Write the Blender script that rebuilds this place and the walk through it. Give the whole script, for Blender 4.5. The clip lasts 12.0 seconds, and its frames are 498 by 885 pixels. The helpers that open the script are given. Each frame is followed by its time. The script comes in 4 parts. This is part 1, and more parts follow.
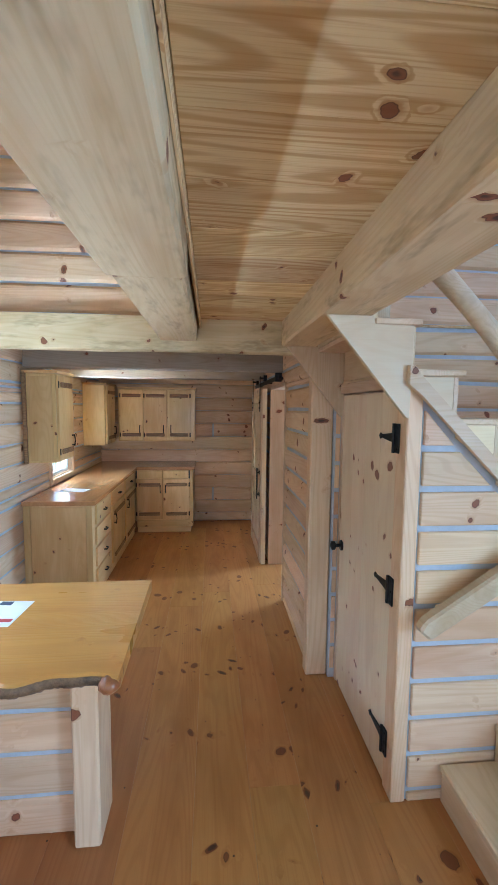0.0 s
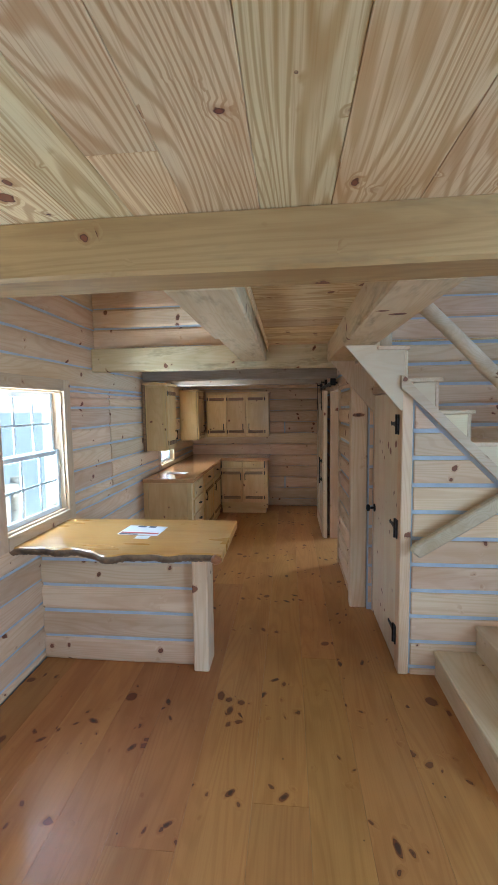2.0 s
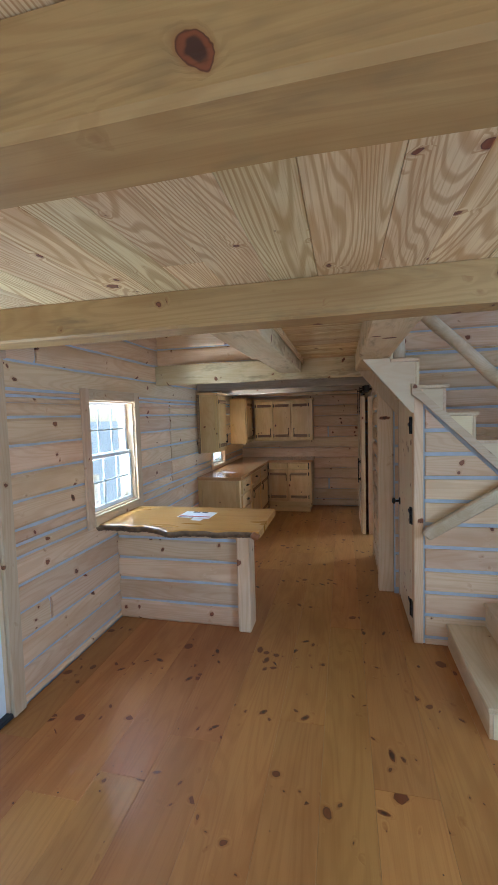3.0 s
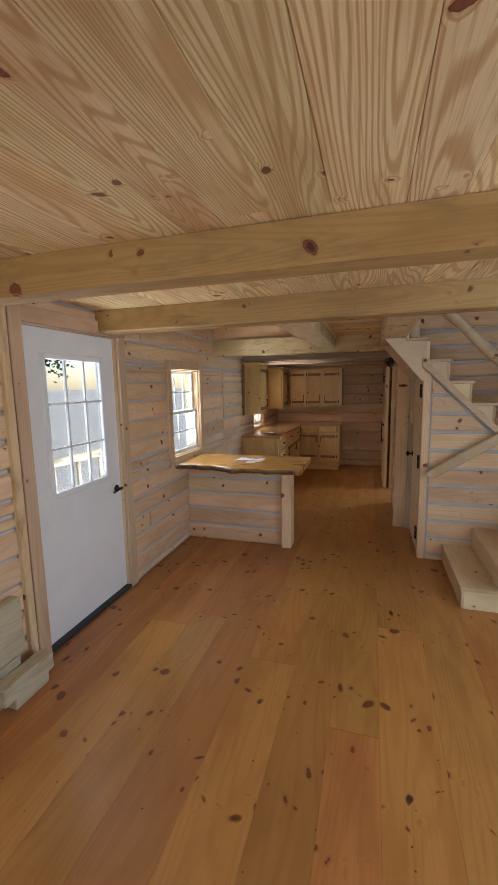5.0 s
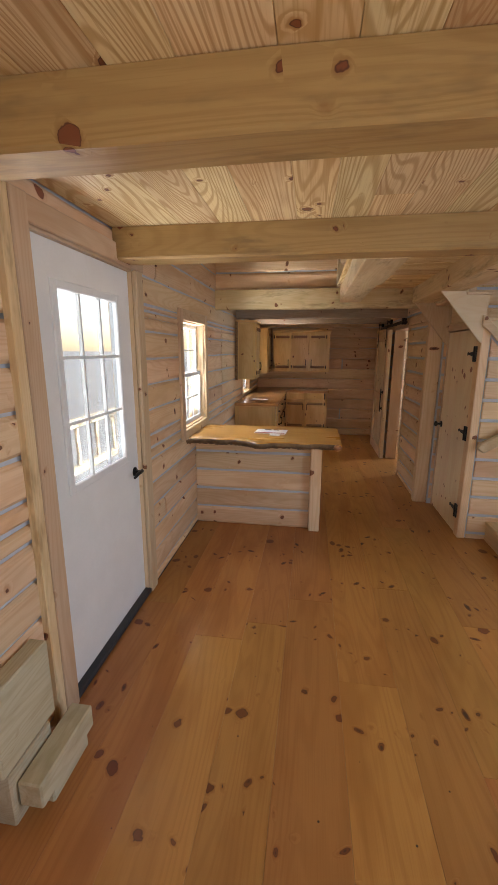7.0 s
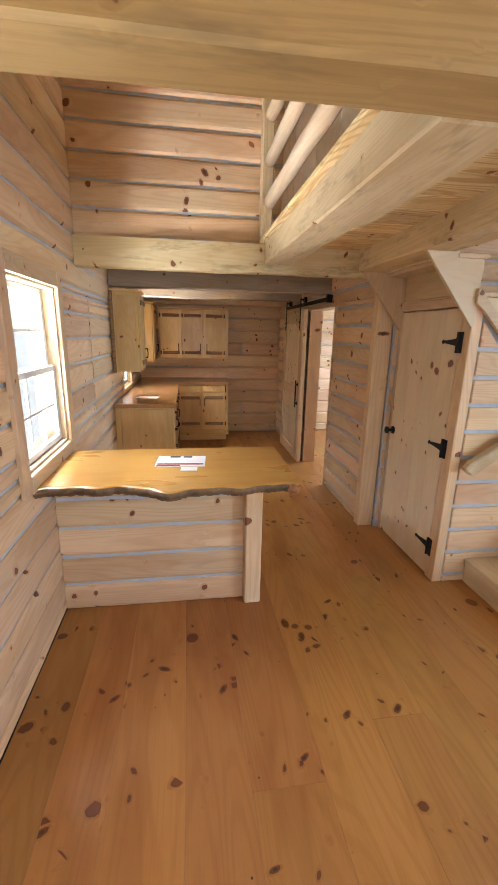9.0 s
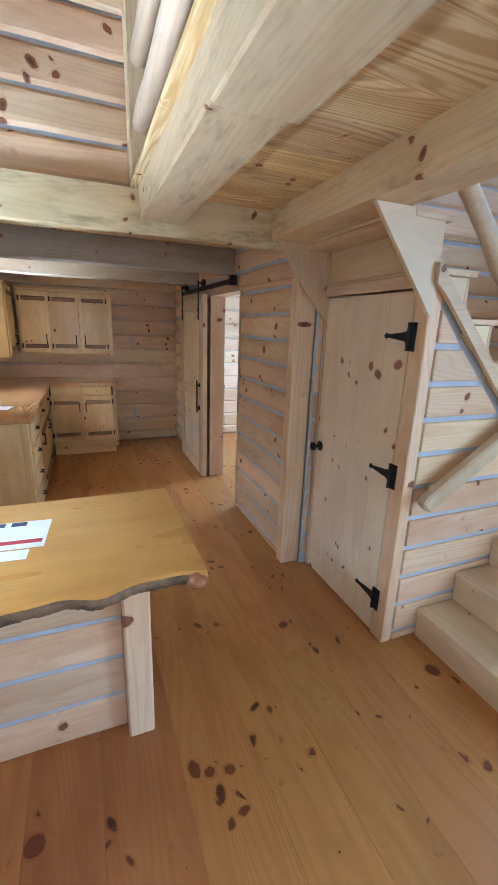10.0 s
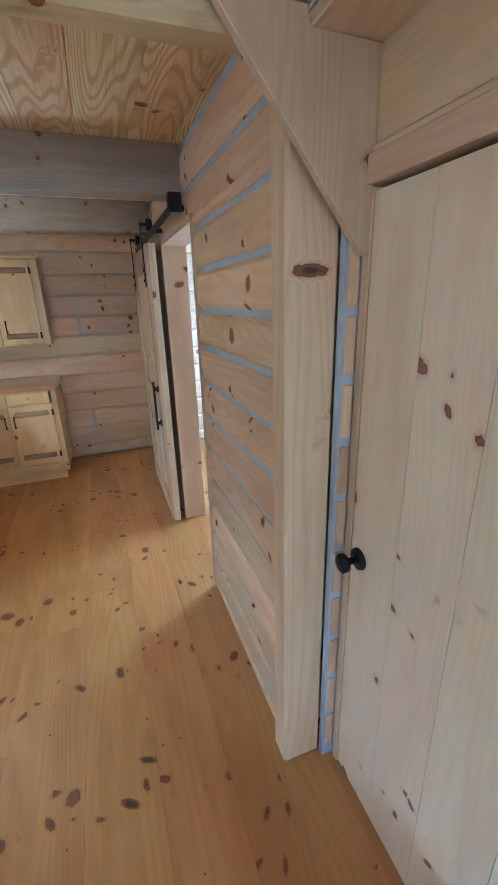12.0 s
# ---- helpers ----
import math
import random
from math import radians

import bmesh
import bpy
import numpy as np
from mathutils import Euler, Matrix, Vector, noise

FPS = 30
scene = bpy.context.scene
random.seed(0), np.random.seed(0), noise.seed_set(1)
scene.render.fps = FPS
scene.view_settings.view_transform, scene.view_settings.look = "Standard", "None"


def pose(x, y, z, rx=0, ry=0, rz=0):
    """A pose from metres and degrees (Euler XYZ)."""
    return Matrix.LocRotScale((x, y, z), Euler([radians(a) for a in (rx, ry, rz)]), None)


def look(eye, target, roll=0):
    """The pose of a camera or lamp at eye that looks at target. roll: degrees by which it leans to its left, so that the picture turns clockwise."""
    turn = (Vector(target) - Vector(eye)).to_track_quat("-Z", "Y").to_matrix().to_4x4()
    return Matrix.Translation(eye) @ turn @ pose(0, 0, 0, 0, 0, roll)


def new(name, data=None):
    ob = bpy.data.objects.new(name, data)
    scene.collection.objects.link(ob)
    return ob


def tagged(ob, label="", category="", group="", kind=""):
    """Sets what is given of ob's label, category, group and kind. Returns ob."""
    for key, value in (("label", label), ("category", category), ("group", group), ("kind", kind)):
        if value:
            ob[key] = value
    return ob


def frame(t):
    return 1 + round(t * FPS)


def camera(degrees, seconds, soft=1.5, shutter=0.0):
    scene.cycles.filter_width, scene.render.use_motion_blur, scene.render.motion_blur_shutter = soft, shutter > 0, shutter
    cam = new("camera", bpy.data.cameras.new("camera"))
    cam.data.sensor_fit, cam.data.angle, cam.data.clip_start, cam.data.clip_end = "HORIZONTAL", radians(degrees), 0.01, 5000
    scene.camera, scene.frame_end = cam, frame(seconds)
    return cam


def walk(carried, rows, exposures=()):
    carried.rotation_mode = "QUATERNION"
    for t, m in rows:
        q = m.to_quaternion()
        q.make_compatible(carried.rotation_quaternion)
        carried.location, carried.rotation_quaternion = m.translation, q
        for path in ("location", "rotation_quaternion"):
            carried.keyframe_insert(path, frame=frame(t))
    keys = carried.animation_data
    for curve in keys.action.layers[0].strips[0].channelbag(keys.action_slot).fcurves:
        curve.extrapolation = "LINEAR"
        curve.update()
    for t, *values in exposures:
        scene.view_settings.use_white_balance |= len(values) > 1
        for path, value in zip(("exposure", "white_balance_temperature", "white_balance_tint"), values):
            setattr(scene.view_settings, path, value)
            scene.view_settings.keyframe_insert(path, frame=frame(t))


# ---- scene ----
cam = camera(63.2, 12.0, soft=0.6)
PATH = [
    (0, (0.07, -0.096, 1.706), (0.257, 1.888, 1.529), 0.6),
    (0.5, (0.163, -0.346, 1.677), (0.036, 1.648, 1.599), -0.7),
    (1, (0.193, -0.57, 1.707), (-0.106, 1.406, 1.629), -1.9),
    (1.5, (0.184, -0.847, 1.661), (-0.054, 1.137, 1.58), -1.8),
    (2, (0.167, -1.063, 1.696), (-0.028, 0.92, 1.525), -0.8),
    (2.5, (0.263, -1.304, 1.682), (-0.062, 0.665, 1.565), -0.5),
    (3, (0.365, -1.576, 1.686), (-0.089, 0.367, 1.552), -1.7),
    (3.2, (0.371, -1.668, 1.688), (-0.075, 0.278, 1.563), -2.0),
    (4.8, (0.369, -2.405, 1.635), (-0.133, -0.495, 1.319), -1.0),
    (5, (0.41, -2.516, 1.666), (-0.168, -0.622, 1.384), -1.1),
    (5.5, (0.315, -2.603, 1.64), (-0.315, -0.715, 1.449), -1.1),
    (6, (0.045, -2.53, 1.627), (-0.405, -0.623, 1.227), 0.4),
    (6.5, (-0.209, -2.367, 1.612), (-0.595, -0.455, 1.172), 0.8),
    (6.7, (-0.322, -2.253, 1.605), (-0.676, -0.335, 1.163), 0.4),
    (8.3, (-0.743, -1.284, 1.607), (-0.692, 0.656, 1.124), 1.3),
    (8.5, (-0.741, -1.126, 1.625), (-0.636, 0.807, 1.123), 0.9),
    (9, (-0.761, -0.754, 1.609), (-0.472, 1.155, 1.087), 1.2),
    (9.5, (-0.729, -0.357, 1.615), (-0.126, 1.478, 1.097), 3.5),
    (10, (-0.514, 0.069, 1.596), (0.215, 1.85, 1.05), 2.0),
    (10.5, (-0.326, 0.449, 1.584), (0.507, 2.171, 1.001), 1.1),
    (11, (-0.136, 0.848, 1.598), (0.788, 2.514, 0.988), 1.6),
    (11.5, (0.15, 1.154, 1.538), (0.976, 2.867, 0.918), 0.0),
    (12, (0.261, 1.411, 1.572), (0.885, 3.187, 0.897), -1.7),
]
walk(cam, [(t, look(eye, target, roll)) for t, eye, target, roll in PATH],
     [(0.0, 2.45, 4750, 1), (0.5, 2.5, 4650, -4), (1.0, 2.2, 4900, 1), (1.5, 2.05, 4950, 1), (2.0, 1.95, 4900, 0), (3.0, 1.65, 5050, 3), (4.8, 1.4, 6500, 13), (5.0, 1.3, 6550, 13), (5.5, 0.97, 7000, 17), (6.0, 1.25, 7000, 18), (6.5, 1.4, 7000, 17), (8.5, 1.7, 6950, 16), (9.0, 2.25, 6500, 12), (9.5, 2.15, 5900, 9), (10.0, 2.4, 4900, 3), (10.5, 2.6, 4600, 1), (11.0, 2.8, 4200, -5), (11.5, 2.9, 4100, -7), (12.0, 2.85, 4200, -5)])

# exposure and light -------------------------------------------------------
world = bpy.data.worlds.new("sky")
scene.world = world
world.use_nodes = True
wn = world.node_tree
sky = wn.nodes.new("ShaderNodeTexSky")
sky.sky_type = 'NISHITA'
sky.sun_disc = False
sky.sun_elevation, sky.sun_rotation = radians(48), radians(-13)
wn.links.new(sky.outputs[0], wn.nodes["Background"].inputs[0])
wn.nodes["Background"].inputs[1].default_value = 0.15

sun = new("sun", bpy.data.lights.new("sun", 'SUN'))
sun.data.energy, sun.data.angle, sun.data.color = 4.0, radians(0.5), (1.0, 0.95, 0.87)
sun.matrix_world = look((-2.0, 8.5, 9.8), (0, 0, 0))


def window_light(name, eye, target, w, h, power, colour=(0.80, 0.90, 1.0)):
    """An added area lamp standing in for daylight, in or outside a window's opening."""
    lamp = new(name, bpy.data.lights.new(name, 'AREA'))
    lamp.data.shape, lamp.data.size, lamp.data.size_y = 'RECTANGLE', w, h
    lamp.data.energy, lamp.data.color = power, colour
    lamp.matrix_world = look(eye, target)
    return lamp


# lamps added in unseen openings: behind the camera, in the stairwell wall, the side room and the loft; sky light under
# the porch
window_light("fill_rear_a", (-0.55, -3.84, 1.35), (-0.55, 0, 1.9), 0.8, 1.1, 3)
window_light("fill_rear_b", (1.35, -3.84, 1.35), (1.35, 0, 1.9), 0.8, 1.1, 3)
window_light("fill_east", (2.84, -1.3, 1.4), (0, -1.1, 1.3), 0.8, 1.1, 19, (0.62, 0.80, 1.0))
window_light("skylight_side_room", (2.84, 4.7, 1.4), (0.3, 3.4, 0.3), 0.8, 1.1, 18, (0.66, 0.83, 1.0))
window_light("fill_loft", (2.84, 1.2, 3.05), (-1.2, 1.3, 2.3), 1.2, 0.8, 1.5)
# lamps added out of view outside the west openings: low for sunlit ground bounce, high for sky under the porch roof
for y, up, down in ((-2.3, 5, 3), (-0.20, 22, 5), (1.47, 165, 18), (4.3, 190, 18)):
    window_light("ground_bounce_fill", (-2.15, y, 0.32), (0.7, y + 0.8, 1.2), 1.2, 0.6, up, (0.88, 0.94, 1.0))
    window_light("porch_sky_fill", (-2.0, y, 2.10), (0.3, y + 0.1, 0.8), 1.0, 0.35, down)

# materials ------------------------------------------------------------------


class Nodes:
    """Short hand for wiring a node material."""

    def __init__(self, name):
        self.mat = bpy.data.materials.new(name)
        self.mat.use_nodes = True
        self.t = self.mat.node_tree
        self.bsdf = self.t.nodes["Principled BSDF"]

    def put(self, kind, ins=None, **props):
        n = self.t.nodes.new(kind)
        for k, v in props.items():
            setattr(n, k, v)
        for k, v in (ins or {}).items():
            self.feed(n.inputs[k], v)
        return n

    def feed(self, socket, v):
        if isinstance(v, bpy.types.NodeSocket):
            self.t.links.new(v, socket)
        else:
            socket.default_value = v

    def maths(self, op, a, b=0.0, c=0.0):
        return self.put("ShaderNodeMath", {0: a, 1: b, 2: c}, operation=op).outputs[0]

    def mix(self, f, a, b, blend='MIX'):
        n = self.put("ShaderNodeMix", data_type='RGBA', blend_type=blend)
        self.feed(n.inputs[0], f), self.feed(n.inputs[6], a), self.feed(n.inputs[7], b)
        return n.outputs[2]

    def ramp(self, f, lo, hi):
        n = self.put("ShaderNodeMapRange", {0: f, 1: lo, 2: hi}, interpolation_type='SMOOTHSTEP')
        return n.outputs[0]


def col(r, g, b):
    return (r, g, b, 1.0)


def pine(name, base, dark, axis, rough=0.55, knots=1.0, grain=1.0, coat=0.0, island=False, spread=0.12, stain=0.0, nails=False,
         side="z", straight=90.0, swirl=170.0, slant=1.0, whorls=0.74, heart=(0.21, 0.062, 0.020)):
    """Sawn pine with grain along an axis, reddish knots, per-board tone and fine relief."""
    m = Nodes(name)
    co = m.put("ShaderNodeTexCoord").outputs["Object"]
    rnd = m.put("ShaderNodeNewGeometry").outputs["Random Per Island"] if island else m.put("ShaderNodeObjectInfo").outputs["Random"]
    shift = m.put("ShaderNodeVectorMath", {0: (17.3, 41.7, 29.9), 3: rnd}, operation='SCALE').outputs[0]
    p = m.put("ShaderNodeVectorMath", {0: co, 1: shift}, operation='ADD').outputs[0]

    def stretched(along, across):
        v = [across] * 3
        v["xyz".index(axis)] = along
        return m.put("ShaderNodeVectorMath", {0: p, 1: v}, operation='MULTIPLY').outputs[0]

    # growth rings cut lengthwise: bands of a slowly warped distance
    warp = m.put("ShaderNodeTexNoise", {"Vector": stretched(0.42, 4.2), "Scale": 1.0, "Detail": 1.5, "Roughness": 0.45}).outputs[0]
    part_of = m.put("ShaderNodeSeparateXYZ", {0: p}).outputs
    across = part_of["xyz".index(side)]
    dense = m.maths('ADD', m.maths('MULTIPLY', m.maths('FRACT', m.maths('MULTIPLY', rnd, 13.7)), straight), straight * 0.6)
    fine = m.put("ShaderNodeTexNoise", {"Vector": stretched(4.0, 190.0), "Scale": 1.0, "Detail": 2.0}).outputs[0]
    blotch = m.put("ShaderNodeTexNoise", {"Vector": stretched(1.2, 5.0), "Scale": 1.0, "Detail": 3.0, "Roughness": 0.6}).outputs[0]
    # knots: slanted ovals in whorls, a dark rim round a red-brown heart
    kp = stretched(8.0, 14.0)
    cell = m.put("ShaderNodeTexVoronoi", {"Vector": kp, "Scale": 1.0, "Randomness": 0.9})
    tone = m.put("ShaderNodeSeparateColor", {0: cell.outputs["Color"]}).outputs
    size = tone[0]
    off = m.put("ShaderNodeVectorMath", {0: kp, 1: cell.outputs["Position"]}, operation='SUBTRACT').outputs[0]
    off = m.put("ShaderNodeSeparateXYZ", {0: off}).outputs
    normal_axis = [k for k in "xyz" if k not in (axis, side)][0]
    u, v, w = m.maths('MULTIPLY', off["xyz".index(axis)], 1.75), off["xyz".index(side)], m.maths('MULTIPLY', off["xyz".index(normal_axis)], 0.6)
    th = m.maths('MULTIPLY', m.maths('SUBTRACT', tone[1], 0.5), 2.6)
    cs, sn = m.maths('COSINE', th), m.maths('SINE', th)
    la = m.maths('ADD', m.maths('MULTIPLY', u, cs), m.maths('MULTIPLY', v, sn))
    lb = m.maths('SUBTRACT', m.maths('MULTIPLY', v, cs), m.maths('MULTIPLY', u, sn))
    lb = m.maths('MULTIPLY', lb, m.maths('ADD', 1.0, m.maths('MULTIPLY', tone[2], slant)))
    d = m.maths('SQRT', m.maths('ADD', m.maths('ADD', m.maths('MULTIPLY', la, la), m.maths('MULTIPLY', lb, lb)), m.maths('MULTIPLY', w, w)))
    wob = m.put("ShaderNodeTexNoise", {"Vector": p, "Scale": 60.0, "Detail": 1.0}).outputs[0]
    d = m.maths('ADD', d, m.maths('MULTIPLY', m.maths('SUBTRACT', wob, 0.5), 0.22))
    drift = m.put("ShaderNodeTexNoise", {"Vector": stretched(0.9, 2.2), "Scale": 1.0, "Detail": 1.0}).outputs[0]
    row = m.maths('PINGPONG', m.maths('ADD', m.maths('MULTIPLY', part_of["xyz".index(axis)], 3.4), m.maths('MULTIPLY', drift, 3.0)), 1.0)
    whorl = m.ramp(row, whorls, whorls + 0.16)
    r = m.maths('MULTIPLY', m.maths('MULTIPLY', m.maths('POWER', size, 1.6), whorl), 0.36 * knots)
    q = m.maths('SUBTRACT', d, r)
    knot = m.maths('MULTIPLY', m.maths('SUBTRACT', 1.0, m.ramp(q, -0.02, 0.025)), m.ramp(r, 0.02, 0.05))
    halo = m.maths('MULTIPLY', m.maths('SUBTRACT', 1.0, m.ramp(q, 0.0, 0.22)), m.ramp(r, 0.03, 0.08))
    rim = m.maths('MULTIPLY', knot, m.ramp(q, -0.055, -0.005))
    core = m.maths('MULTIPLY', m.maths('SUBTRACT', 1.0, m.ramp(q, -0.20, -0.10)), m.ramp(tone[2], 0.35, 0.6))
    bend = m.maths('MULTIPLY', m.maths('MULTIPLY', m.maths('SUBTRACT', 1.0, m.ramp(q, 0.0, 0.40)), m.ramp(r, 0.03, 0.10)), 6.0)
    phase = m.maths('ADD', m.maths('MULTIPLY', across, dense), m.maths('MULTIPLY', warp, swirl))
    rings = m.ramp(m.maths('SINE', m.maths('ADD', phase, bend)), -0.2, 1.0)
    c = m.mix(m.maths('MULTIPLY', rings, 0.46 * grain), col(*base), col(*dark))
    c = m.mix(m.maths('MULTIPLY', m.ramp(fine, 0.45, 0.75), 0.40 * grain), c, col(*dark))
    c = m.mix(m.maths('MULTIPLY', m.ramp(blotch, 0.42, 0.68), 0.55), c, col(dark[0] * 0.95, dark[1] * 0.9, dark[2] * 0.85))
    if stain:
        st = m.put("ShaderNodeTexNoise", {"Vector": stretched(2.2, 9.0), "Scale": 1.0, "Detail": 4.0, "Roughness": 0.7}).outputs[0]
        c = m.mix(m.maths('MULTIPLY', m.ramp(st, 0.5, 0.72), stain), c, col(0.27, 0.175, 0.07))
    c = m.mix(m.maths('MULTIPLY', halo, 0.48), c, col(dark[0] * 0.8, dark[1] * 0.6, dark[2] * 0.45))
    c = m.mix(m.maths('MULTIPLY', knot, 0.93), c, col(*heart))
    c = m.mix(m.maths('MULTIPLY', rim, 0.7), c, col(0.05, 0.018, 0.010))
    c = m.mix(m.maths('MULTIPLY', core, 0.8), c, col(0.030, 0.014, 0.010))
    if nails:
        spot = m.put("ShaderNodeTexVoronoi", {"Vector": p, "Scale": 15.0, "Randomness": 1.0})
        keep = m.ramp(m.put("ShaderNodeSeparateColor", {0: spot.outputs["Color"]}).outputs[1], 0.72, 0.73)
        c = m.mix(m.maths('MULTIPLY', m.maths('SUBTRACT', 1.0, m.ramp(spot.outputs["Distance"], 0.05, 0.075)), keep), c, col(0.05, 0.025, 0.015))
    hsv = m.put("ShaderNodeHueSaturation", {"Color": c})
    m.feed(hsv.inputs["Value"], m.maths('ADD', m.maths('MULTIPLY', rnd, 2 * spread), 1.0 - spread))
    m.feed(hsv.inputs["Hue"], m.maths('ADD', m.maths('MULTIPLY', m.maths('FRACT', m.maths('MULTIPLY', rnd, 7.13)), 0.016), 0.490))
    m.feed(m.bsdf.inputs["Base Color"], hsv.outputs[0])
    m.feed(m.bsdf.inputs["Roughness"], m.maths('ADD', m.maths('MULTIPLY', blotch, 0.18), rough - 0.09))
    if coat:
        m.bsdf.inputs["Coat Weight"].default_value = coat
        m.bsdf.inputs["Coat Roughness"].default_value = 0.16
    h = m.maths('ADD', m.maths('MULTIPLY', fine, 0.5), m.maths('MULTIPLY', rings, -0.35))
    h = m.maths('ADD', h, m.maths('MULTIPLY', knot, 0.5))
    b = m.put("ShaderNodeBump", {"Height": h, "Strength": 0.5, "Distance": 0.0014})
    m.t.links.new(b.outputs[0], m.bsdf.inputs["Normal"])
    return m.mat


def plain(name, base, rough=0.5, metal=0.0, vary=0.08, scale=9.0, bump=0.0):
    """Paint, metal or paper with slight unevenness."""
    m = Nodes(name)
    co = m.put("ShaderNodeTexCoord").outputs["Object"]
    n = m.put("ShaderNodeTexNoise", {"Vector": co, "Scale": scale, "Detail": 4.0, "Roughness": 0.6}).outputs[0]
    f = m.put("ShaderNodeTexNoise", {"Vector": co, "Scale": scale * 14, "Detail": 2.0}).outputs[0]
    k = m.ramp(m.maths('ADD', m.maths('MULTIPLY', n, 0.75), m.maths('MULTIPLY', f, 0.25)), 0.3, 0.7)
    c = m.mix(k, col(*[v * (1 - vary) for v in base]), col(*[min(1, v * (1 + vary)) for v in base]))
    m.feed(m.bsdf.inputs["Base Color"], c)
    m.feed(m.bsdf.inputs["Roughness"], m.maths('ADD', m.maths('MULTIPLY', n, 0.2), rough - 0.1))
    m.bsdf.inputs["Metallic"].default_value = metal
    if bump:
        b = m.put("ShaderNodeBump", {"Height": f, "Strength": 0.4, "Distance": bump})
        m.t.links.new(b.outputs[0], m.bsdf.inputs["Normal"])
    return m.mat


WALL_B, WALL_D = (0.78, 0.57, 0.355), (0.62, 0.38, 0.195)
LOG = {a: pine("log_pine_" + a, WALL_B, WALL_D, a, 0.6, 1.15, 0.7, side="y" if a == "z" else "z") for a in "xyz"}
BEAM = {a: pine("beam_pine_" + a, (0.71, 0.57, 0.33), (0.55, 0.385, 0.17), a, 0.62, 1.1, 0.6, stain=0.7, side="x" if a == "z" else "z") for a in "xyz"}
STAINED = pine("stained_beam_pine", (0.48, 0.315, 0.115), (0.33, 0.19, 0.055), "x", 0.62, 1.3, 0.7, stain=0.85, whorls=0.7)
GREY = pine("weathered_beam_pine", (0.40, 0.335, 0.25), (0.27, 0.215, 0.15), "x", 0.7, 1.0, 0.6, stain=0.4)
TRIM = {a: pine("trim_pine_" + a, (0.68, 0.51, 0.33), (0.53, 0.34, 0.18), a, 0.5, 1.0, 0.6, side="y" if a == "z" else "z") for a in "xyz"}
CAB = {a: pine("cabinet_pine_" + a, (0.79, 0.55, 0.24), (0.64, 0.375, 0.12), a, 0.4, 0.8, 0.5, coat=0.25, side="x" if a == "z" else "z", spread=0.08) for a in "xyz"}
STRIP = pine("rough_strip", (0.40, 0.235, 0.11), (0.17, 0.085, 0.04), "x", 0.6, 0.5, 1.2)
FLOOR = pine("floor_pine", (0.46, 0.213, 0.056), (0.315, 0.120, 0.026), "y", 0.42, 1.4, 0.55, coat=0.12, spread=0.13, nails=True, side="x",
             straight=60.0, swirl=120.0, slant=1.8, whorls=0.60, heart=(0.15, 0.040, 0.012))
CEIL = {a: pine("ceiling_pine_" + a, (0.86, 0.69, 0.38), (0.52, 0.29, 0.09), a, 0.55, 1.1, 1.45, island=True, spread=0.14, side="y" if a == "x" else "x",
                straight=190.0, swirl=230.0, whorls=0.76) for a in "xy"}
DOORW = pine("closet_door_pine", (0.82, 0.68, 0.475), (0.71, 0.53, 0.335), "z", 0.5, 1.1, 0.45, spread=0.05, side="y", whorls=0.62, heart=(0.24, 0.075, 0.035))
SLAB = pine("slab_pine", (0.56, 0.285, 0.07), (0.44, 0.20, 0.045), "x", 0.3, 0.6, 0.5, coat=0.4, side="y", whorls=0.8)
STEP = pine("stair_pine", (0.70, 0.52, 0.32), (0.56, 0.37, 0.19), "y", 0.45, 0.8, 0.6, side="x", whorls=0.78)
PLY = pine("stair_side_pine", (0.82, 0.68, 0.42), (0.72, 0.53, 0.28), "x", 0.5, 0.8, 0.4, whorls=0.82)
POLE = pine("peeled_pole", (0.66, 0.52, 0.34), (0.48, 0.33, 0.18), "y", 0.55, 0.8, 0.5)
OFFCUT = pine("offcut_pine", (0.52, 0.46, 0.32), (0.38, 0.31, 0.19), "y", 0.7, 0.5, 0.7, stain=0.4)
BARK = plain("bark_edge", (0.17, 0.10, 0.05), 0.6, 0, 0.55, 16, 0.004)
BURL = plain("burl_wood", (0.30, 0.115, 0.04), 0.3, 0, 0.4, 22, 0.001)
CHINK = plain("chinking", (0.50, 0.54, 0.61), 0.8, 0, 0.08, 12, 0.001)
BLACK = plain("black_iron", (0.018, 0.018, 0.02), 0.45, 0.6, 0.2, 30)
WHITE = plain("white_door_paint", (0.80, 0.81, 0.80), 0.4, 0, 0.03, 6)
VINYL = plain("white_vinyl", (0.78, 0.80, 0.80), 0.35, 0, 0.03)
SCREEN = plain("dark_gasket", (0.03, 0.03, 0.035), 0.6)
PAPER = plain("paper", (0.82, 0.82, 0.84), 0.5, 0, 0.02)
INK = plain("dark_print", (0.06, 0.07, 0.12), 0.5)
RED = plain("red_print", (0.42, 0.05, 0.05), 0.5)
GRAVEL = plain("gravel", (0.40, 0.39, 0.36), 0.9, 0, 0.2, 3, 0.01)
LEAF = plain("foliage", (0.07, 0.12, 0.04), 0.7, 0, 0.5, 4)
SIDING = plain("shed_siding", (0.55, 0.50, 0.44), 0.7, 0, 0.1, 2)
YELLOW = plain("yellow_board", (0.70, 0.52, 0.05), 0.6)


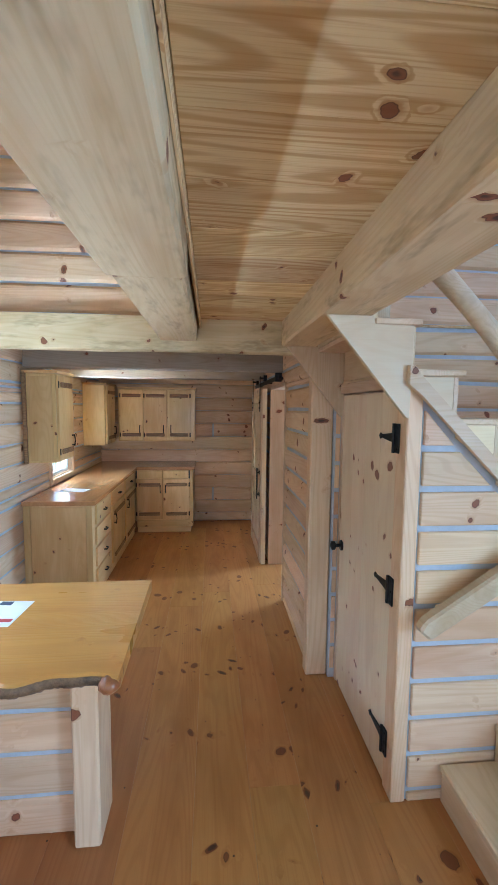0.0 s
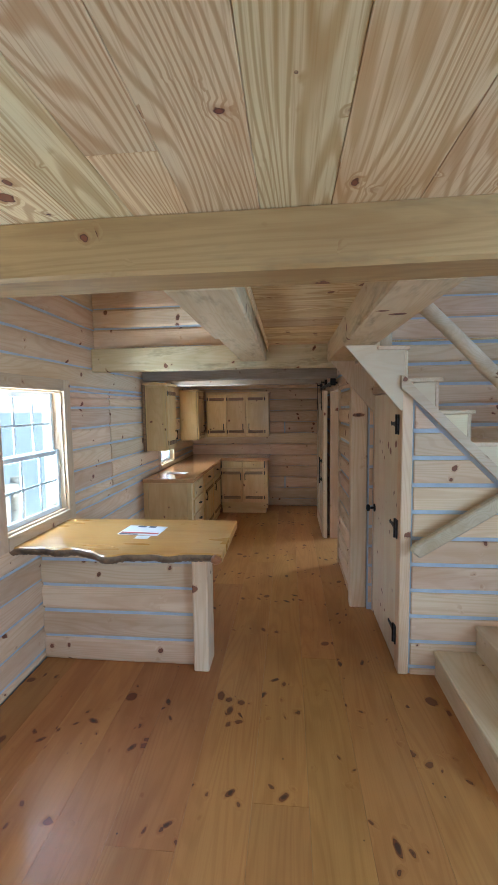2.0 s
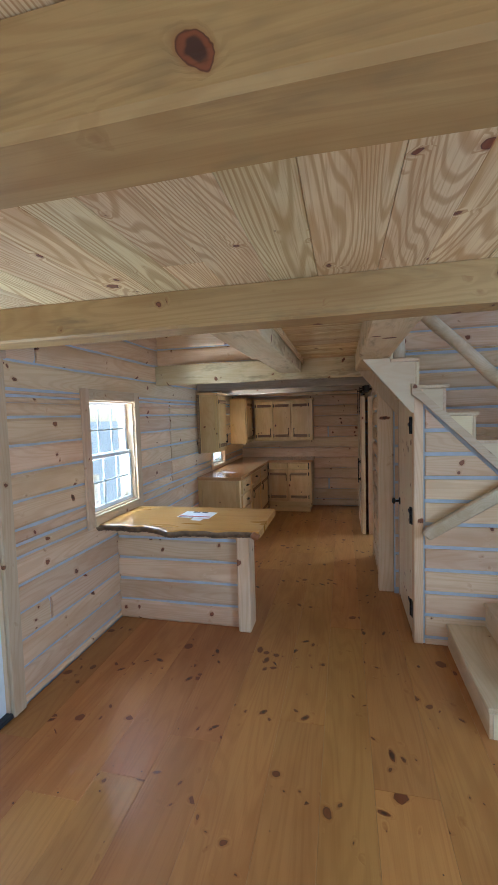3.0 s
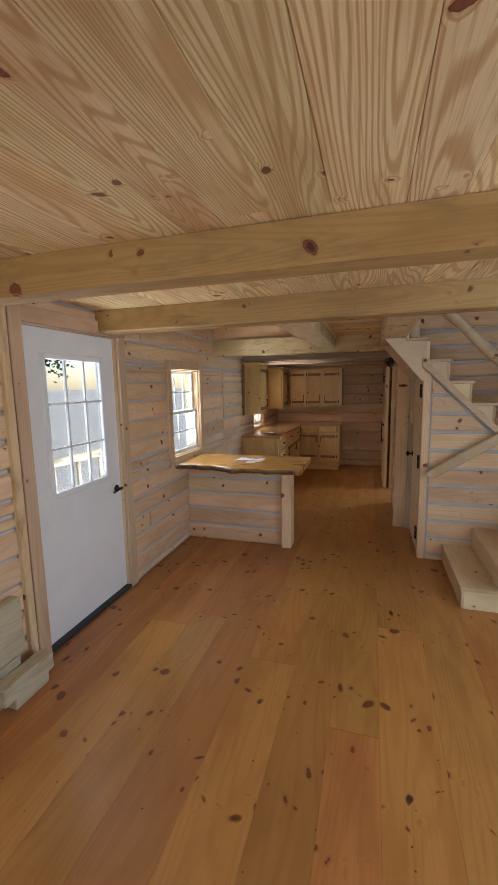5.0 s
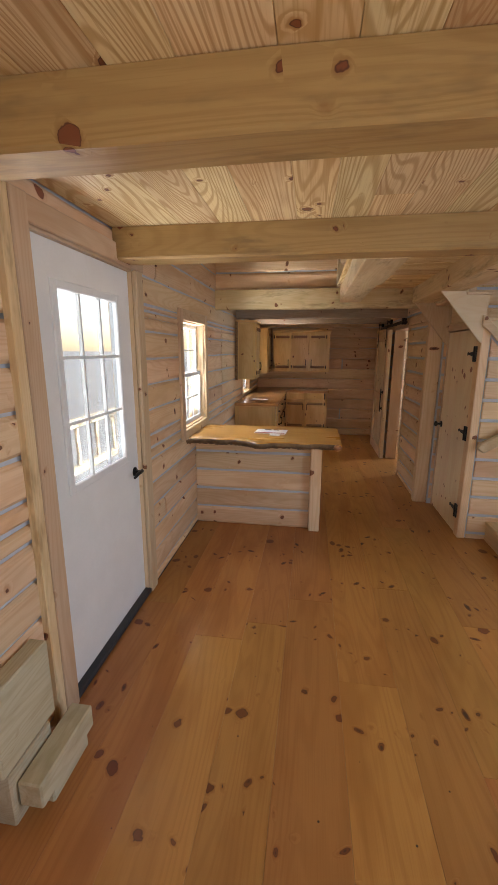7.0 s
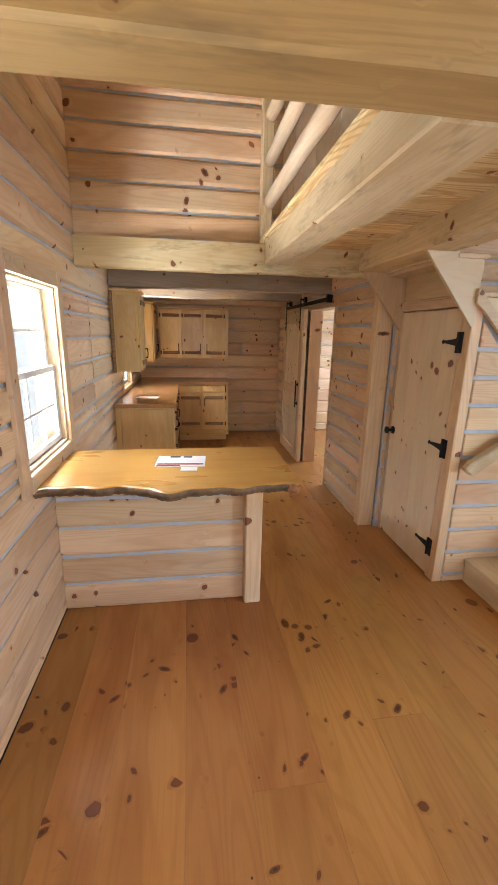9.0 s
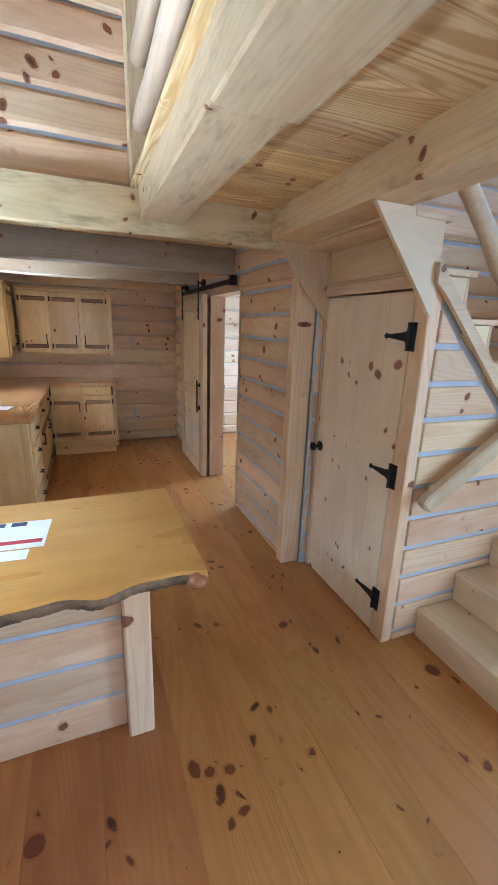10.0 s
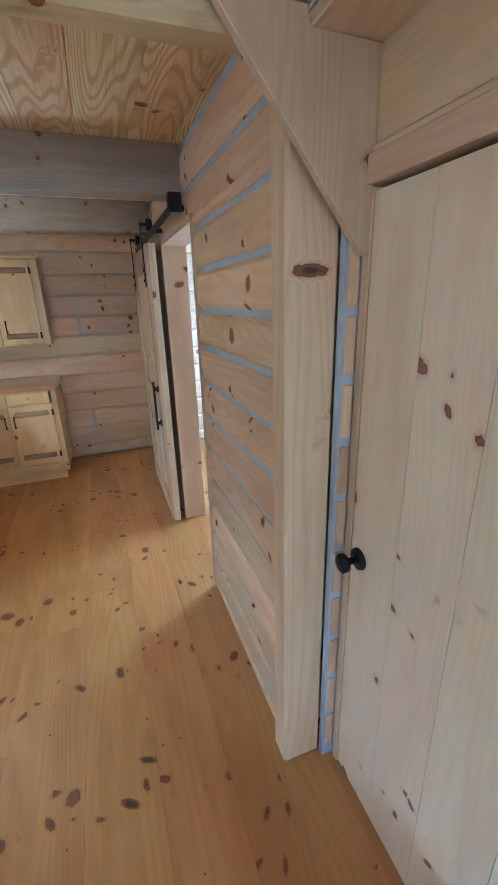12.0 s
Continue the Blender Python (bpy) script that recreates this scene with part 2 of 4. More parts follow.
def glass():
    m = Nodes("window_glass")
    tr = m.put("ShaderNodeBsdfTransparent", {0: (0.60, 0.625, 0.64, 1)}).outputs[0]
    gl = m.put("ShaderNodeBsdfGlossy", {"Roughness": 0.02}).outputs[0]
    mx = m.put("ShaderNodeMixShader", {0: m.maths('ADD', m.maths('MULTIPLY', m.maths('POWER', m.put("ShaderNodeLayerWeight").outputs["Facing"], 5.0), 0.6), 0.04), 1: tr, 2: gl})
    m.t.links.new(mx.outputs[0], m.t.nodes["Material Output"].inputs[0])
    return m.mat


GLASS = glass()

# building helpers -------------------------------------------------------------
ORIGIN = {}


def finish(name, bm, material, smooth=False):
    me = bpy.data.meshes.new(name)
    bmesh.ops.recalc_face_normals(bm, faces=bm.faces)
    if smooth:
        for f in bm.faces:
            f.smooth = True
    bm.to_mesh(me)
    bm.free()
    me.materials.append(material)
    return new(name, me)


def thing(name, base, label, category, group="", kind=""):
    ob = new(name)
    ob.location = base
    ob.empty_display_size = 0.1
    ORIGIN[ob] = Vector(base)
    return tagged(ob, label, category, group, kind)


def part(name, bm, material, parent, label="", smooth=False):
    """One mesh, given in world metres, under a thing or a part."""
    bmesh.ops.translate(bm, verts=bm.verts, vec=-ORIGIN[parent])
    ob = finish(name, bm, material, smooth)
    ob.parent = parent
    ORIGIN[ob] = ORIGIN[parent]
    return tagged(ob, label)


def solid(name, bm, material, label, category, kind="", smooth=False, group=""):
    """A thing or a piece of the setting that is one mesh."""
    base = Vector((sum(v.co.x for v in bm.verts) / len(bm.verts), sum(v.co.y for v in bm.verts) / len(bm.verts), min(v.co.z for v in bm.verts)))
    bmesh.ops.translate(bm, verts=bm.verts, vec=-base)
    ob = finish(name, bm, material, smooth)
    ob.location = base
    ORIGIN[ob] = base
    return tagged(ob, label, category, group, kind)


def box(x0, x1, y0, y1, z0, z1, bevel=0.0, bm=None, seg=1):
    own = bmesh.new()
    v = [own.verts.new((x, y, z)) for x in sorted((x0, x1)) for y in sorted((y0, y1)) for z in sorted((z0, z1))]
    for f in ((0, 1, 3, 2), (4, 6, 7, 5), (0, 4, 5, 1), (2, 3, 7, 6), (0, 2, 6, 4), (1, 5, 7, 3)):
        own.faces.new([v[i] for i in f])
    if bevel:
        bmesh.ops.bevel(own, geom=own.edges[:], offset=bevel, segments=seg, affect='EDGES', profile=0.5)
    return into(bm, own)


def into(bm, own):
    if bm is None:
        return own
    tmp = bpy.data.meshes.new("tmp")
    own.to_mesh(tmp)
    own.free()
    bm.from_mesh(tmp)
    bpy.data.meshes.remove(tmp)
    return bm


def rod(points, radii, sides=10, bm=None, wobble=0.0, seed=0):
    """A round bar through points, with a radius for each; knobbly if wobble is given."""
    own = bmesh.new()
    rng = random.Random(seed)
    pts = [Vector(p) for p in points]
    rings = []
    for i, p in enumerate(pts):
        way = (pts[min(i + 1, len(pts) - 1)] - pts[max(i - 1, 0)]).normalized()
        a = way.orthogonal().normalized()
        if abs(way.z) < 0.95:
            a = way.cross(Vector((0, 0, 1))).normalized()
        b = way.cross(a)
        rings.append([own.verts.new(p + (a * math.cos(k * math.tau / sides) + b * math.sin(k * math.tau / sides)) * radii[i] * (1 + rng.uniform(-wobble, wobble))) for k in range(sides)])
    for r0, r1 in zip(rings, rings[1:]):
        for k in range(sides):
            own.faces.new((r0[k], r0[(k + 1) % sides], r1[(k + 1) % sides], r1[k]))
    own.faces.new(rings[0]), own.faces.new(rings[-1])
    return into(bm, own)


def pole(a, b, r0, r1, seed, n=9):
    a, b = Vector(a), Vector(b)
    rng = random.Random(seed)
    pts, rad = [], []
    for i in range(n):
        u = i / (n - 1)
        pts.append(a.lerp(b, u) + Vector((rng.uniform(-1, 1), rng.uniform(-1, 1), rng.uniform(-1, 1))) * 0.004)
        rad.append((r0 + (r1 - r0) * u) * rng.uniform(0.94, 1.07))
    return rod(pts, rad, 10, None, 0.05, seed)


def prism(poly, axis, a0, a1, bevel=0.0):
    """A polygon of the two other axes, in order x, y, z, pushed along one axis."""
    bm = bmesh.new()

    def at(u, v, a):
        return {"x": (a, u, v), "y": (u, a, v), "z": (u, v, a)}[axis]
    lo = [bm.verts.new(at(u, v, a0)) for u, v in poly]
    hi = [bm.verts.new(at(u, v, a1)) for u, v in poly]
    bm.faces.new(lo), bm.faces.new(hi)
    for i in range(len(poly)):
        j = (i + 1) % len(poly)
        bm.faces.new((lo[i], lo[j], hi[j], hi[i]))
    if bevel:
        bmesh.ops.bevel(bm, geom=bm.edges[:], offset=bevel, segments=1, affect='EDGES')
    return bm


def log_mesh(axis, a0, a1, z0, z1, face, depth, seed, bow=0.004):
    """A squared log: flat face with eased arrises and slightly uneven long edges."""
    bm = bmesh.new()
    rng = random.Random(seed)
    n = max(2, int((a1 - a0) / 0.25))
    s = 1 if depth > 0 else -1
    e = min(0.016, (z1 - z0) * 0.2)
    rings = []
    for i in range(n + 1):
        a = a0 + (a1 - a0) * i / n
        lo, hi = z0 + rng.uniform(-bow, bow), z1 + rng.uniform(-bow, bow)
        prof = [(depth, lo), (s * 0.015, lo), (s * 0.002, lo + e), (0, lo + 2 * e), (0, hi - 2 * e), (s * 0.002, hi - e), (s * 0.015, hi), (depth, hi)]
        rings.append([bm.verts.new((a, face + d, z) if axis == "x" else (face + d, a, z)) for d, z in prof])
    for r0, r1 in zip(rings, rings[1:]):
        for k in range(7):
            bm.faces.new((r0[k], r0[k + 1], r1[k + 1], r1[k]))
        bm.faces.new((r0[7], r0[0], r1[0], r1[7]))
    bm.faces.new(rings[0]), bm.faces.new(rings[-1])
    return bm


def cut(spans, lo, hi):
    out = []
    for a, b in spans:
        if b <= lo or a >= hi:
            out.append((a, b))
        else:
            if lo - a > 0.02:
                out.append((a, lo))
            if b - hi > 0.02:
                out.append((hi, b))
    return out


def log_wall(name, label, axis, a0, a1, face, depth, z0, z1, first, pitch, holes=(), gap=0.024, seed=0, joints=()):
    """Chinking core with openings through it, and a log piece for every course between them.
    depth: the core's thickness, signed away from the room."""
    s = 1 if depth > 0 else -1
    core = bmesh.new()
    us = sorted({a0, a1, *[min(max(h[i], a0), a1) for h in holes for i in (0, 1)]})
    zs = sorted({z0, z1, *[min(max(h[i], z0), z1) for h in holes for i in (2, 3)]})
    for ua, ub in zip(us, us[1:]):
        for za, zb in zip(zs, zs[1:]):
            if any(h[0] <= ua and ub <= h[1] and h[2] <= za and zb <= h[3] for h in holes):
                continue
            lo, hi = face + s * min(0.019, abs(depth) * 0.8), face + depth
            box(*((ua, ub, lo, hi) if axis == "x" else (lo, hi, ua, ub)), za if za else -0.0212, zb, 0, core)
    for h in holes:
        if h[2] == 0.0 and name == "wall_west":
            box(face - 0.015, face + depth, h[0], h[1], -0.0212, -0.001, 0, core)
    wall = solid(name, core, CHINK, label, "wall", "structure")
    cuts = [first + pitch * k for k in range(-1, int((z1 - first) / pitch) + 2)]
    i = 0
    for za, zb in zip(cuts, cuts[1:]):
        za, zb = max(za, z0), min(zb, z1)
        if zb - za < 0.03:
            continue
        inner = sorted({za, zb, *[h[k] for h in holes for k in (2, 3) if za + 0.01 < h[k] < zb - 0.01]})
        for sa, sb in zip(inner, inner[1:]):
            spans = [(a0, a1)]
            for h in holes:
                if h[2] < sb - 0.005 and h[3] > sa + 0.005:
                    spans = cut(spans, h[0], h[1])
            la = sa + gap / 2 if sa == za and sa > z0 else sa
            lb = sb - gap / 2 if sb == zb and sb < z1 else sb
            if lb - la < 0.02:
                continue
            for p0, p1 in spans:
                for j in joints:
                    if i % 5 == 2 and p0 + 0.3 < j < p1 - 0.3:
                        part("log", log_mesh(axis, p0, j - 0.012, la, lb, face, s * 0.05, seed + i * 7 + 3), LOG[axis], wall)
                        p0 = j + 0.012
                part("log", log_mesh(axis, p0, p1, la, lb, face, s * 0.05, seed + i * 7), LOG[axis], wall)
                i += 1
    return wall

# the setting --------------------------------------------------------------------
WEST, EAST, REAR, BACK, TOP = -1.50, 2.72, -3.72, 5.88, 3.75
CEILING = 2.21
WIN = (1.12, 1.80, 0.95, 1.835)      # west window: y, y, z, z
KWIN = (4.02, 4.62, 0.965, 1.80)
DOOR = (-0.655, 0.262, 0.0, 2.05)
log_wall("wall_west", "whitewashed squared log wall with pale blue-grey chinking", "y", REAR, BACK, WEST, -0.16, 0.0, TOP, 0.050, 0.1665,
         (WIN, KWIN, DOOR, (-2.70, -1.90, 0.97, 1.85)), 0.016, seed=100, joints=(-0.9, 0.62, 2.6))
log_wall("wall_back", "squared pine log wall behind the kitchen cabinets", "x", WEST - 0.158, EAST + 0.158, BACK, 0.16, 0.0, TOP, 0.12, 0.19, (), 0.004, 900, (0.1,))
log_wall("wall_rear", "squared pine log wall", "x", WEST - 0.158, EAST + 0.158, REAR, -0.16, 0.0, TOP, 0.085, 0.1665,
         ((-0.98, -0.12, 0.78, 1.92), (0.92, 1.78, 0.78, 1.92)), seed=1500)
log_wall("wall_east", "squared pine log wall", "y", REAR, BACK, EAST, 0.16, 0.0, TOP, 0.085, 0.1665,
         ((-1.73, -0.87, 0.83, 1.97), (4.27, 5.13, 0.83, 1.97), (0.58, 1.82, 2.63, 3.47)), seed=2100)
log_wall("wall_kitchen_side", "squared log partition beside the sliding door opening", "y", 2.39, BACK, 0.70, 0.14, 0.0, CEILING, 0.04, 0.165,
         ((3.31, 4.16, 0.0, 1.905),), seed=2700)
solid("trim_chink_post", box(0.688, 0.72, 2.3885, 2.409, 0.0, 2.028, 0.002), CHINK, "pale blue-grey chinking between logs and post", "trim", "structure")
log_wall("wall_stairwell", "squared pine log wall behind the stairs", "x", 0.84, EAST, 2.36, 0.13, 0.0, 2.21, 0.05, 0.165, (), seed=3300)
log_wall("wall_loft", "pinkish log wall above the kitchen beam", "x", WEST, EAST, 2.34, 0.13, 2.225, TOP, 2.39, 0.165, ((-0.02, 0.62, 2.2, 3.7),), 0.015, seed=3900)
log_wall("wall_side_room_inner", "squared pine log wall of the side room", "x", 0.84, EAST, 2.50, -0.008, 0.0, CEILING, 0.04, 0.165, (), seed=4400)

# ground outside, one sheet
bm = bmesh.new()
bmesh.ops.create_grid(bm, x_segments=2, y_segments=2, size=400)
bmesh.ops.translate(bm, verts=bm.verts, vec=(0, 0, -0.35))
solid("ground", bm, GRAVEL, "pale gravel yard around the cabin", "ground", "structure")

# ceilings: boards of the loft floor seen from below


def boards(axis, x0, x1, y0, y1, z0, z1, width, seed, length=6.0):
    """Tongued boards side by side, with eased edges and small shifts."""
    bm = bmesh.new()
    r = random.Random(seed)
    lo, hi = (x0, x1) if axis == "y" else (y0, y1)
    b0, b1 = (y0, y1) if axis == "y" else (x0, x1)
    a = lo
    while a < hi - 0.01:
        w = min(width * r.uniform(0.8, 1.15), hi - a)
        b = b0 - r.uniform(0, length * 0.9)
        while b < b1:
            e = min(b + length, b1)
            s = max(b, b0)
            if e - s > 0.01:
                dz = r.uniform(0, 0.002)
                args = (a + 0.0005, a + w - 0.0005, s + 0.0008, e - 0.0008) if axis == "y" else (s + 0.0008, e - 0.0008, a + 0.0005, a + w - 0.0005)
                box(*args, z0 + dz, z1, 0.0015, bm)
            b = e
        a += w
    return bm


solid("ceiling", boards("y", WEST, EAST, REAR, 0.19, CEILING, CEILING + 0.03, 0.19, 11), CEIL["y"], "knotty pine board ceiling on exposed beams", "ceiling", "structure")
solid("ceiling_walkway", boards("x", 0.012, 0.482, 0.19, 2.33, CEILING - 0.012, CEILING + 0.03, 0.24, 12), CEIL["x"], "pine board underside of the loft walkway", "ceiling", "structure")
solid("ceiling_kitchen", boards("y", WEST, EAST, 2.36, BACK, CEILING, CEILING + 0.013, 0.19, 13), CEIL["y"], "pine board ceiling over the kitchen", "ceiling", "structure")
solid("ceiling_loft", boards("y", WEST, EAST, REAR, BACK, TOP, TOP + 0.03, 0.25, 14), CEIL["y"], "pine board ceiling of the loft", "ceiling", "structure")
solid("roof", box(WEST - 0.4, EAST + 0.4, REAR - 0.4, BACK + 0.4, TOP + 0.031, TOP + 0.2), SIDING, "flat covering over the cabin", "roof", "structure")


def beam(axis, a0, a1, b0, b1, z0, z1, label, seed, wood=None):
    bm = bmesh.new()
    r = random.Random(seed)
    n = max(2, int((a1 - a0) / 0.3))
    e = 0.010
    rings = []
    for i in range(n + 1):
        a = a0 + (a1 - a0) * i / n
        j = [r.uniform(-0.003, 0.003) for _ in range(4)]
        p = [(b0 + e + j[0], z0 + j[2]), (b1 - e + j[1], z0 + j[2]), (b1 + j[1], z0 + e + j[2]), (b1 + j[1], z1 - 0.001), (b0 + j[0], z1 - 0.001), (b0 + j[0], z0 + e + j[2])]
        rings.append([bm.verts.new((a, u, z) if axis == "x" else (u, a, z)) for u, z in p])
    for r0, r1 in zip(rings, rings[1:]):
        for k in range(6):
            bm.faces.new((r0[k], r0[(k + 1) % 6], r1[(k + 1) % 6], r1[k]))
    bm.faces.new(rings[0]), bm.faces.new(rings[-1])
    return solid("ceiling_beam", bm, wood or BEAM[axis], label, "beam", "structure", group="ceiling beams")


for y, z in ((-3.45, 2.06), (-2.38, 2.06), (-1.10, 2.06), (0.03, 2.057)):
    beam("x", WEST + 0.003, EAST - 0.003, y, y + 0.16, z, CEILING, "rough-sawn knotty pine ceiling beam", int(50 + y * 9), STAINED)
beam("x", WEST + 0.003, 0.835, 2.28, 2.355, 2.015, 2.21, "squared log header above the kitchen entry", 81)
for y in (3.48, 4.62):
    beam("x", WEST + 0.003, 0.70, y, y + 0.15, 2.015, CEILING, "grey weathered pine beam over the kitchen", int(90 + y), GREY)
beam("y", 0.193, 2.277, 0.48, 0.69, 2.060, 2.25, "smooth pine beam along the stair opening", 96)

# loft edge beam with a notch at its far end
bm = bmesh.new()
box(-0.222, 0.004, 0.193, 1.08, 2.058, 2.218, 0.008, bm)
box(-0.218, -0.010, 1.082, 2.276, 2.074, 2.218, 0.008, bm)
solid("loft_edge_beam", bm, BEAM["y"], "rough-sawn pine beam at the loft edge, notched at its end", "beam", "structure")
solid("loft_floor_edge", box(-0.250, 0.010, 0.195, 2.33, 2.2205, 2.245, 0.004), CEIL["y"], "yellow pine floor board edge on the loft beam", "trim", "structure")

# yellow strip added to show the loft beam's sunlit side face
solid("trim_walkway_edge", box(0.0055, 0.0115, 0.195, 2.276, 2.150, 2.216), CEIL["y"], "yellow strip standing for the sunlit side of the loft beam", "trim", "structure")
# unseen sheet added to keep sunlight out of the kitchen ceiling's seams
solid("loft_floor", box(WEST, EAST, 2.36, BACK, CEILING + 0.0135, CEILING + 0.05), CEIL["x"], "unseen sheet above the kitchen ceiling that blocks light through its seams", "floor", "structure")

# plank floor
floor = solid("floor", box(WEST - 0.158, EAST + 0.158, REAR - 0.158, BACK + 0.158, -0.34, -0.022), SCREEN, "wide varnished knotty pine plank floor", "floor", "structure")

# west window ------------------------------------------------------------------------


def sash_window(name, y0, y1, z0, z1, cols, rows, casing, label):
    win = thing(name, (WEST, (y0 + y1) / 2, z0), label, "window", "", "structure")
    x = WEST - 0.05
    c = casing
    part("casing", box(WEST - 0.004, WEST + 0.018, y0 - c, y0, z0 - c, z1 + c, 0.003), TRIM["z"], win)
    part("casing", box(WEST - 0.004, WEST + 0.018, y1, y1 + c, z0 - c, z1 + c, 0.003), TRIM["z"], win)
    part("casing", box(WEST - 0.004, WEST + 0.018, y0 + 0.001, y1 - 0.001, z1, z1 + c, 0.003), TRIM["y"], win)
    part("window_sill", box(WEST - 0.004, WEST + 0.022, y0 + 0.001, y1 - 0.001, z0 - c, z0, 0.003), TRIM["y"], win)
    # lining of the opening
    for b in (box(WEST - 0.158, WEST - 0.005, y0 + 0.001, y0 + 0.012, z0, z1), box(WEST - 0.158, WEST - 0.005, y1 - 0.012, y1 - 0.001, z0, z1)):
        part("jamb", b, TRIM["z"], win)
    for b in (box(WEST - 0.158, WEST - 0.005, y0 + 0.013, y1 - 0.013, z0 + 0.001, z0 + 0.012), box(WEST - 0.158, WEST - 0.005, y0 + 0.013, y1 - 0.013, z1 - 0.012, z1 - 0.001)):
        part("jamb", b, TRIM["y"], win)
    zm = (z0 + z1) / 2
    f = 0.034
    for lo, hi, xx in ((z0 + 0.013, zm + 0.014, x), (zm - 0.014, z1 - 0.013, x - 0.032)):
        a, b = y0 + 0.014, y1 - 0.014
        bm = bmesh.new()
        for args in ((a, a + f, lo, hi), (b - f, b, lo, hi), (a + f, b - f, lo, lo + f), (a + f, b - f, hi - f, hi)):
            box(xx - 0.014, xx + 0.014, *args, 0.003, bm)
        sash = part("window_frame", bm, VINYL, win, "white vinyl sash")
        ga, gb, gl, gh = a + f, b - f, lo + f, hi - f
        for i in range(1, cols):
            u = ga + (gb - ga) * i / cols
            part("muntin", box(xx - 0.006, xx + 0.006, u - 0.007, u + 0.007, gl, gh), VINYL, sash)
        for j in range(1, rows):
            v = gl + (gh - gl) * j / rows
            part("muntin", box(xx - 0.0055, xx + 0.0055, ga, gb, v - 0.007, v + 0.007), VINYL, sash)
        g = part("pane", box(xx - 0.002, xx + 0.002, ga - 0.004, gb + 0.004, gl - 0.004, gh + 0.004), GLASS, sash)
        g.visible_shadow = False
    return win


sash_window("window_1", *WIN, 3, 2, 0.085, "white double-hung window with divided panes in pine casing")
sash_window("window_2", *KWIN, 3, 2, 0.05, "white kitchen window above the counter")

# entrance door ------------------------------------------------------------------------
ent = thing("door_1", (WEST, -0.17, 0), "closed white entrance door with a nine-pane glass", "door", "", "structure")
d0, d1, dz = -0.640, 0.247, 2.035
g0, g1, gz0, gz1 = -0.462, 0.085, 0.985, 1.86
xd = WEST - 0.03
bm = bmesh.new()
for a, b, lo, hi in ((d0, g0, 0.03, dz), (g1, d1, 0.03, dz), (g0, g1, 0.03, gz0), (g0, g1, gz1, dz)):
    box(xd - 0.04, xd, a, b, lo, hi, 0, bm)
bmesh.ops.remove_doubles(bm, verts=bm.verts, dist=0.0001)
leaf = part("door_leaf", bm, WHITE, ent)
bm = bmesh.new()
for a, b, lo, hi in ((g0 - 0.03, g0 + 0.012, gz0 - 0.03, gz1 + 0.03), (g1 - 0.012, g1 + 0.03, gz0 - 0.03, gz1 + 0.03), (g0 + 0.012, g1 - 0.012, gz0 - 0.03, gz0 + 0.012), (g0 + 0.012, g1 - 0.012, gz1 - 0.012, gz1 + 0.03)):
    box(xd - 0.01, xd + 0.010, a, b, lo, hi, 0.005, bm)
part("glazing_frame", bm, VINYL, leaf)
for i in (1, 2):
    u = g0 + (g1 - g0) * i / 3
    part("muntin", box(xd - 0.012, xd + 0.004, u - 0.007, u + 0.007, gz0, gz1), VINYL, leaf)
    v = gz0 + (gz1 - gz0) * i / 3
    part("muntin", box(xd - 0.011, xd + 0.003, g0, g1, v - 0.007, v + 0.007), VINYL, leaf)
g = part("pane", box(xd - 0.022, xd - 0.018, g0 - 0.003, g1 + 0.003, gz0 - 0.003, gz1 + 0.003), GLASS, leaf)
g.visible_shadow = False
bm = rod([(xd - 0.002, 0.190, 0.867), (xd + 0.008, 0.190, 0.867)], [0.030, 0.028], 16)
rod([(xd + 0.006, 0.190, 0.867), (xd + 0.045, 0.190, 0.867)], [0.011, 0.011], 10, bm)
rod([(xd + 0.045, 0.200, 0.872), (xd + 0.047, 0.15, 0.872), (xd + 0.045, 0.093, 0.859)], [0.012, 0.011, 0.008], 10, bm)
part("door_handle", bm, BLACK, ent, "dark bronze lever handle", True)
part("threshold", box(WEST - 0.16, WEST + 0.012, -0.650, 0.258, 0.001, 0.028, 0.004), SCREEN, ent, "black sill")
part("jamb", box(WEST - 0.158, WEST - 0.006, -0.654, -0.641, 0.03, 2.05), TRIM["z"], ent)
part("jamb", box(WEST - 0.158, WEST - 0.006, 0.248, 0.261, 0.03, 2.05), TRIM["z"], ent)
part("jamb", box(WEST - 0.158, WEST - 0.006, -0.640, 0.247, 2.036, 2.049), TRIM["y"], ent)
part("casing", box(WEST - 0.004, WEST + 0.022, 0.252, 0.345, 0.002, 2.045, 0.004), TRIM["z"], ent)
part("casing", box(WEST - 0.004, WEST + 0.022, -0.735, -0.645, 0.002, 2.142, 0.004), TRIM["z"], ent)
part("casing", box(WEST - 0.004, WEST + 0.020, -0.734, 0.37, 2.046, 2.14, 0.004), TRIM["y"], ent)
part("post_board", box(WEST - 0.004, WEST + 0.030, -0.80, -0.75, 0.002, 2.15, 0.004), BEAM["z"], ent, "weathered edge board beside the casing")

# timber offcuts by the door
c = thing("timber_offcut", (-1.42, -0.95, 0), "rough grey-green timber offcut standing against the wall", "timber", "timber offcuts")
part("block", box(-1.492, -1.420, -1.165, -0.885, 0.215, 0.535, 0.006), OFFCUT, c)
part("block", box(-1.488, -1.412, -1.150, -0.930, 0.0, 0.214, 0.006), OFFCUT, c)
c = thing("timber_offcut", (-1.36, -0.95, 0), "short stacked timber offcuts lying on the floor", "timber", "timber offcuts")
part("block", box(-1.400, -1.330, -1.060, -0.830, 0.0, 0.069, 0.006), OFFCUT, c)
part("block", box(-1.408, -1.318, -1.130, -0.800, 0.070, 0.170, 0.006), OFFCUT, c)

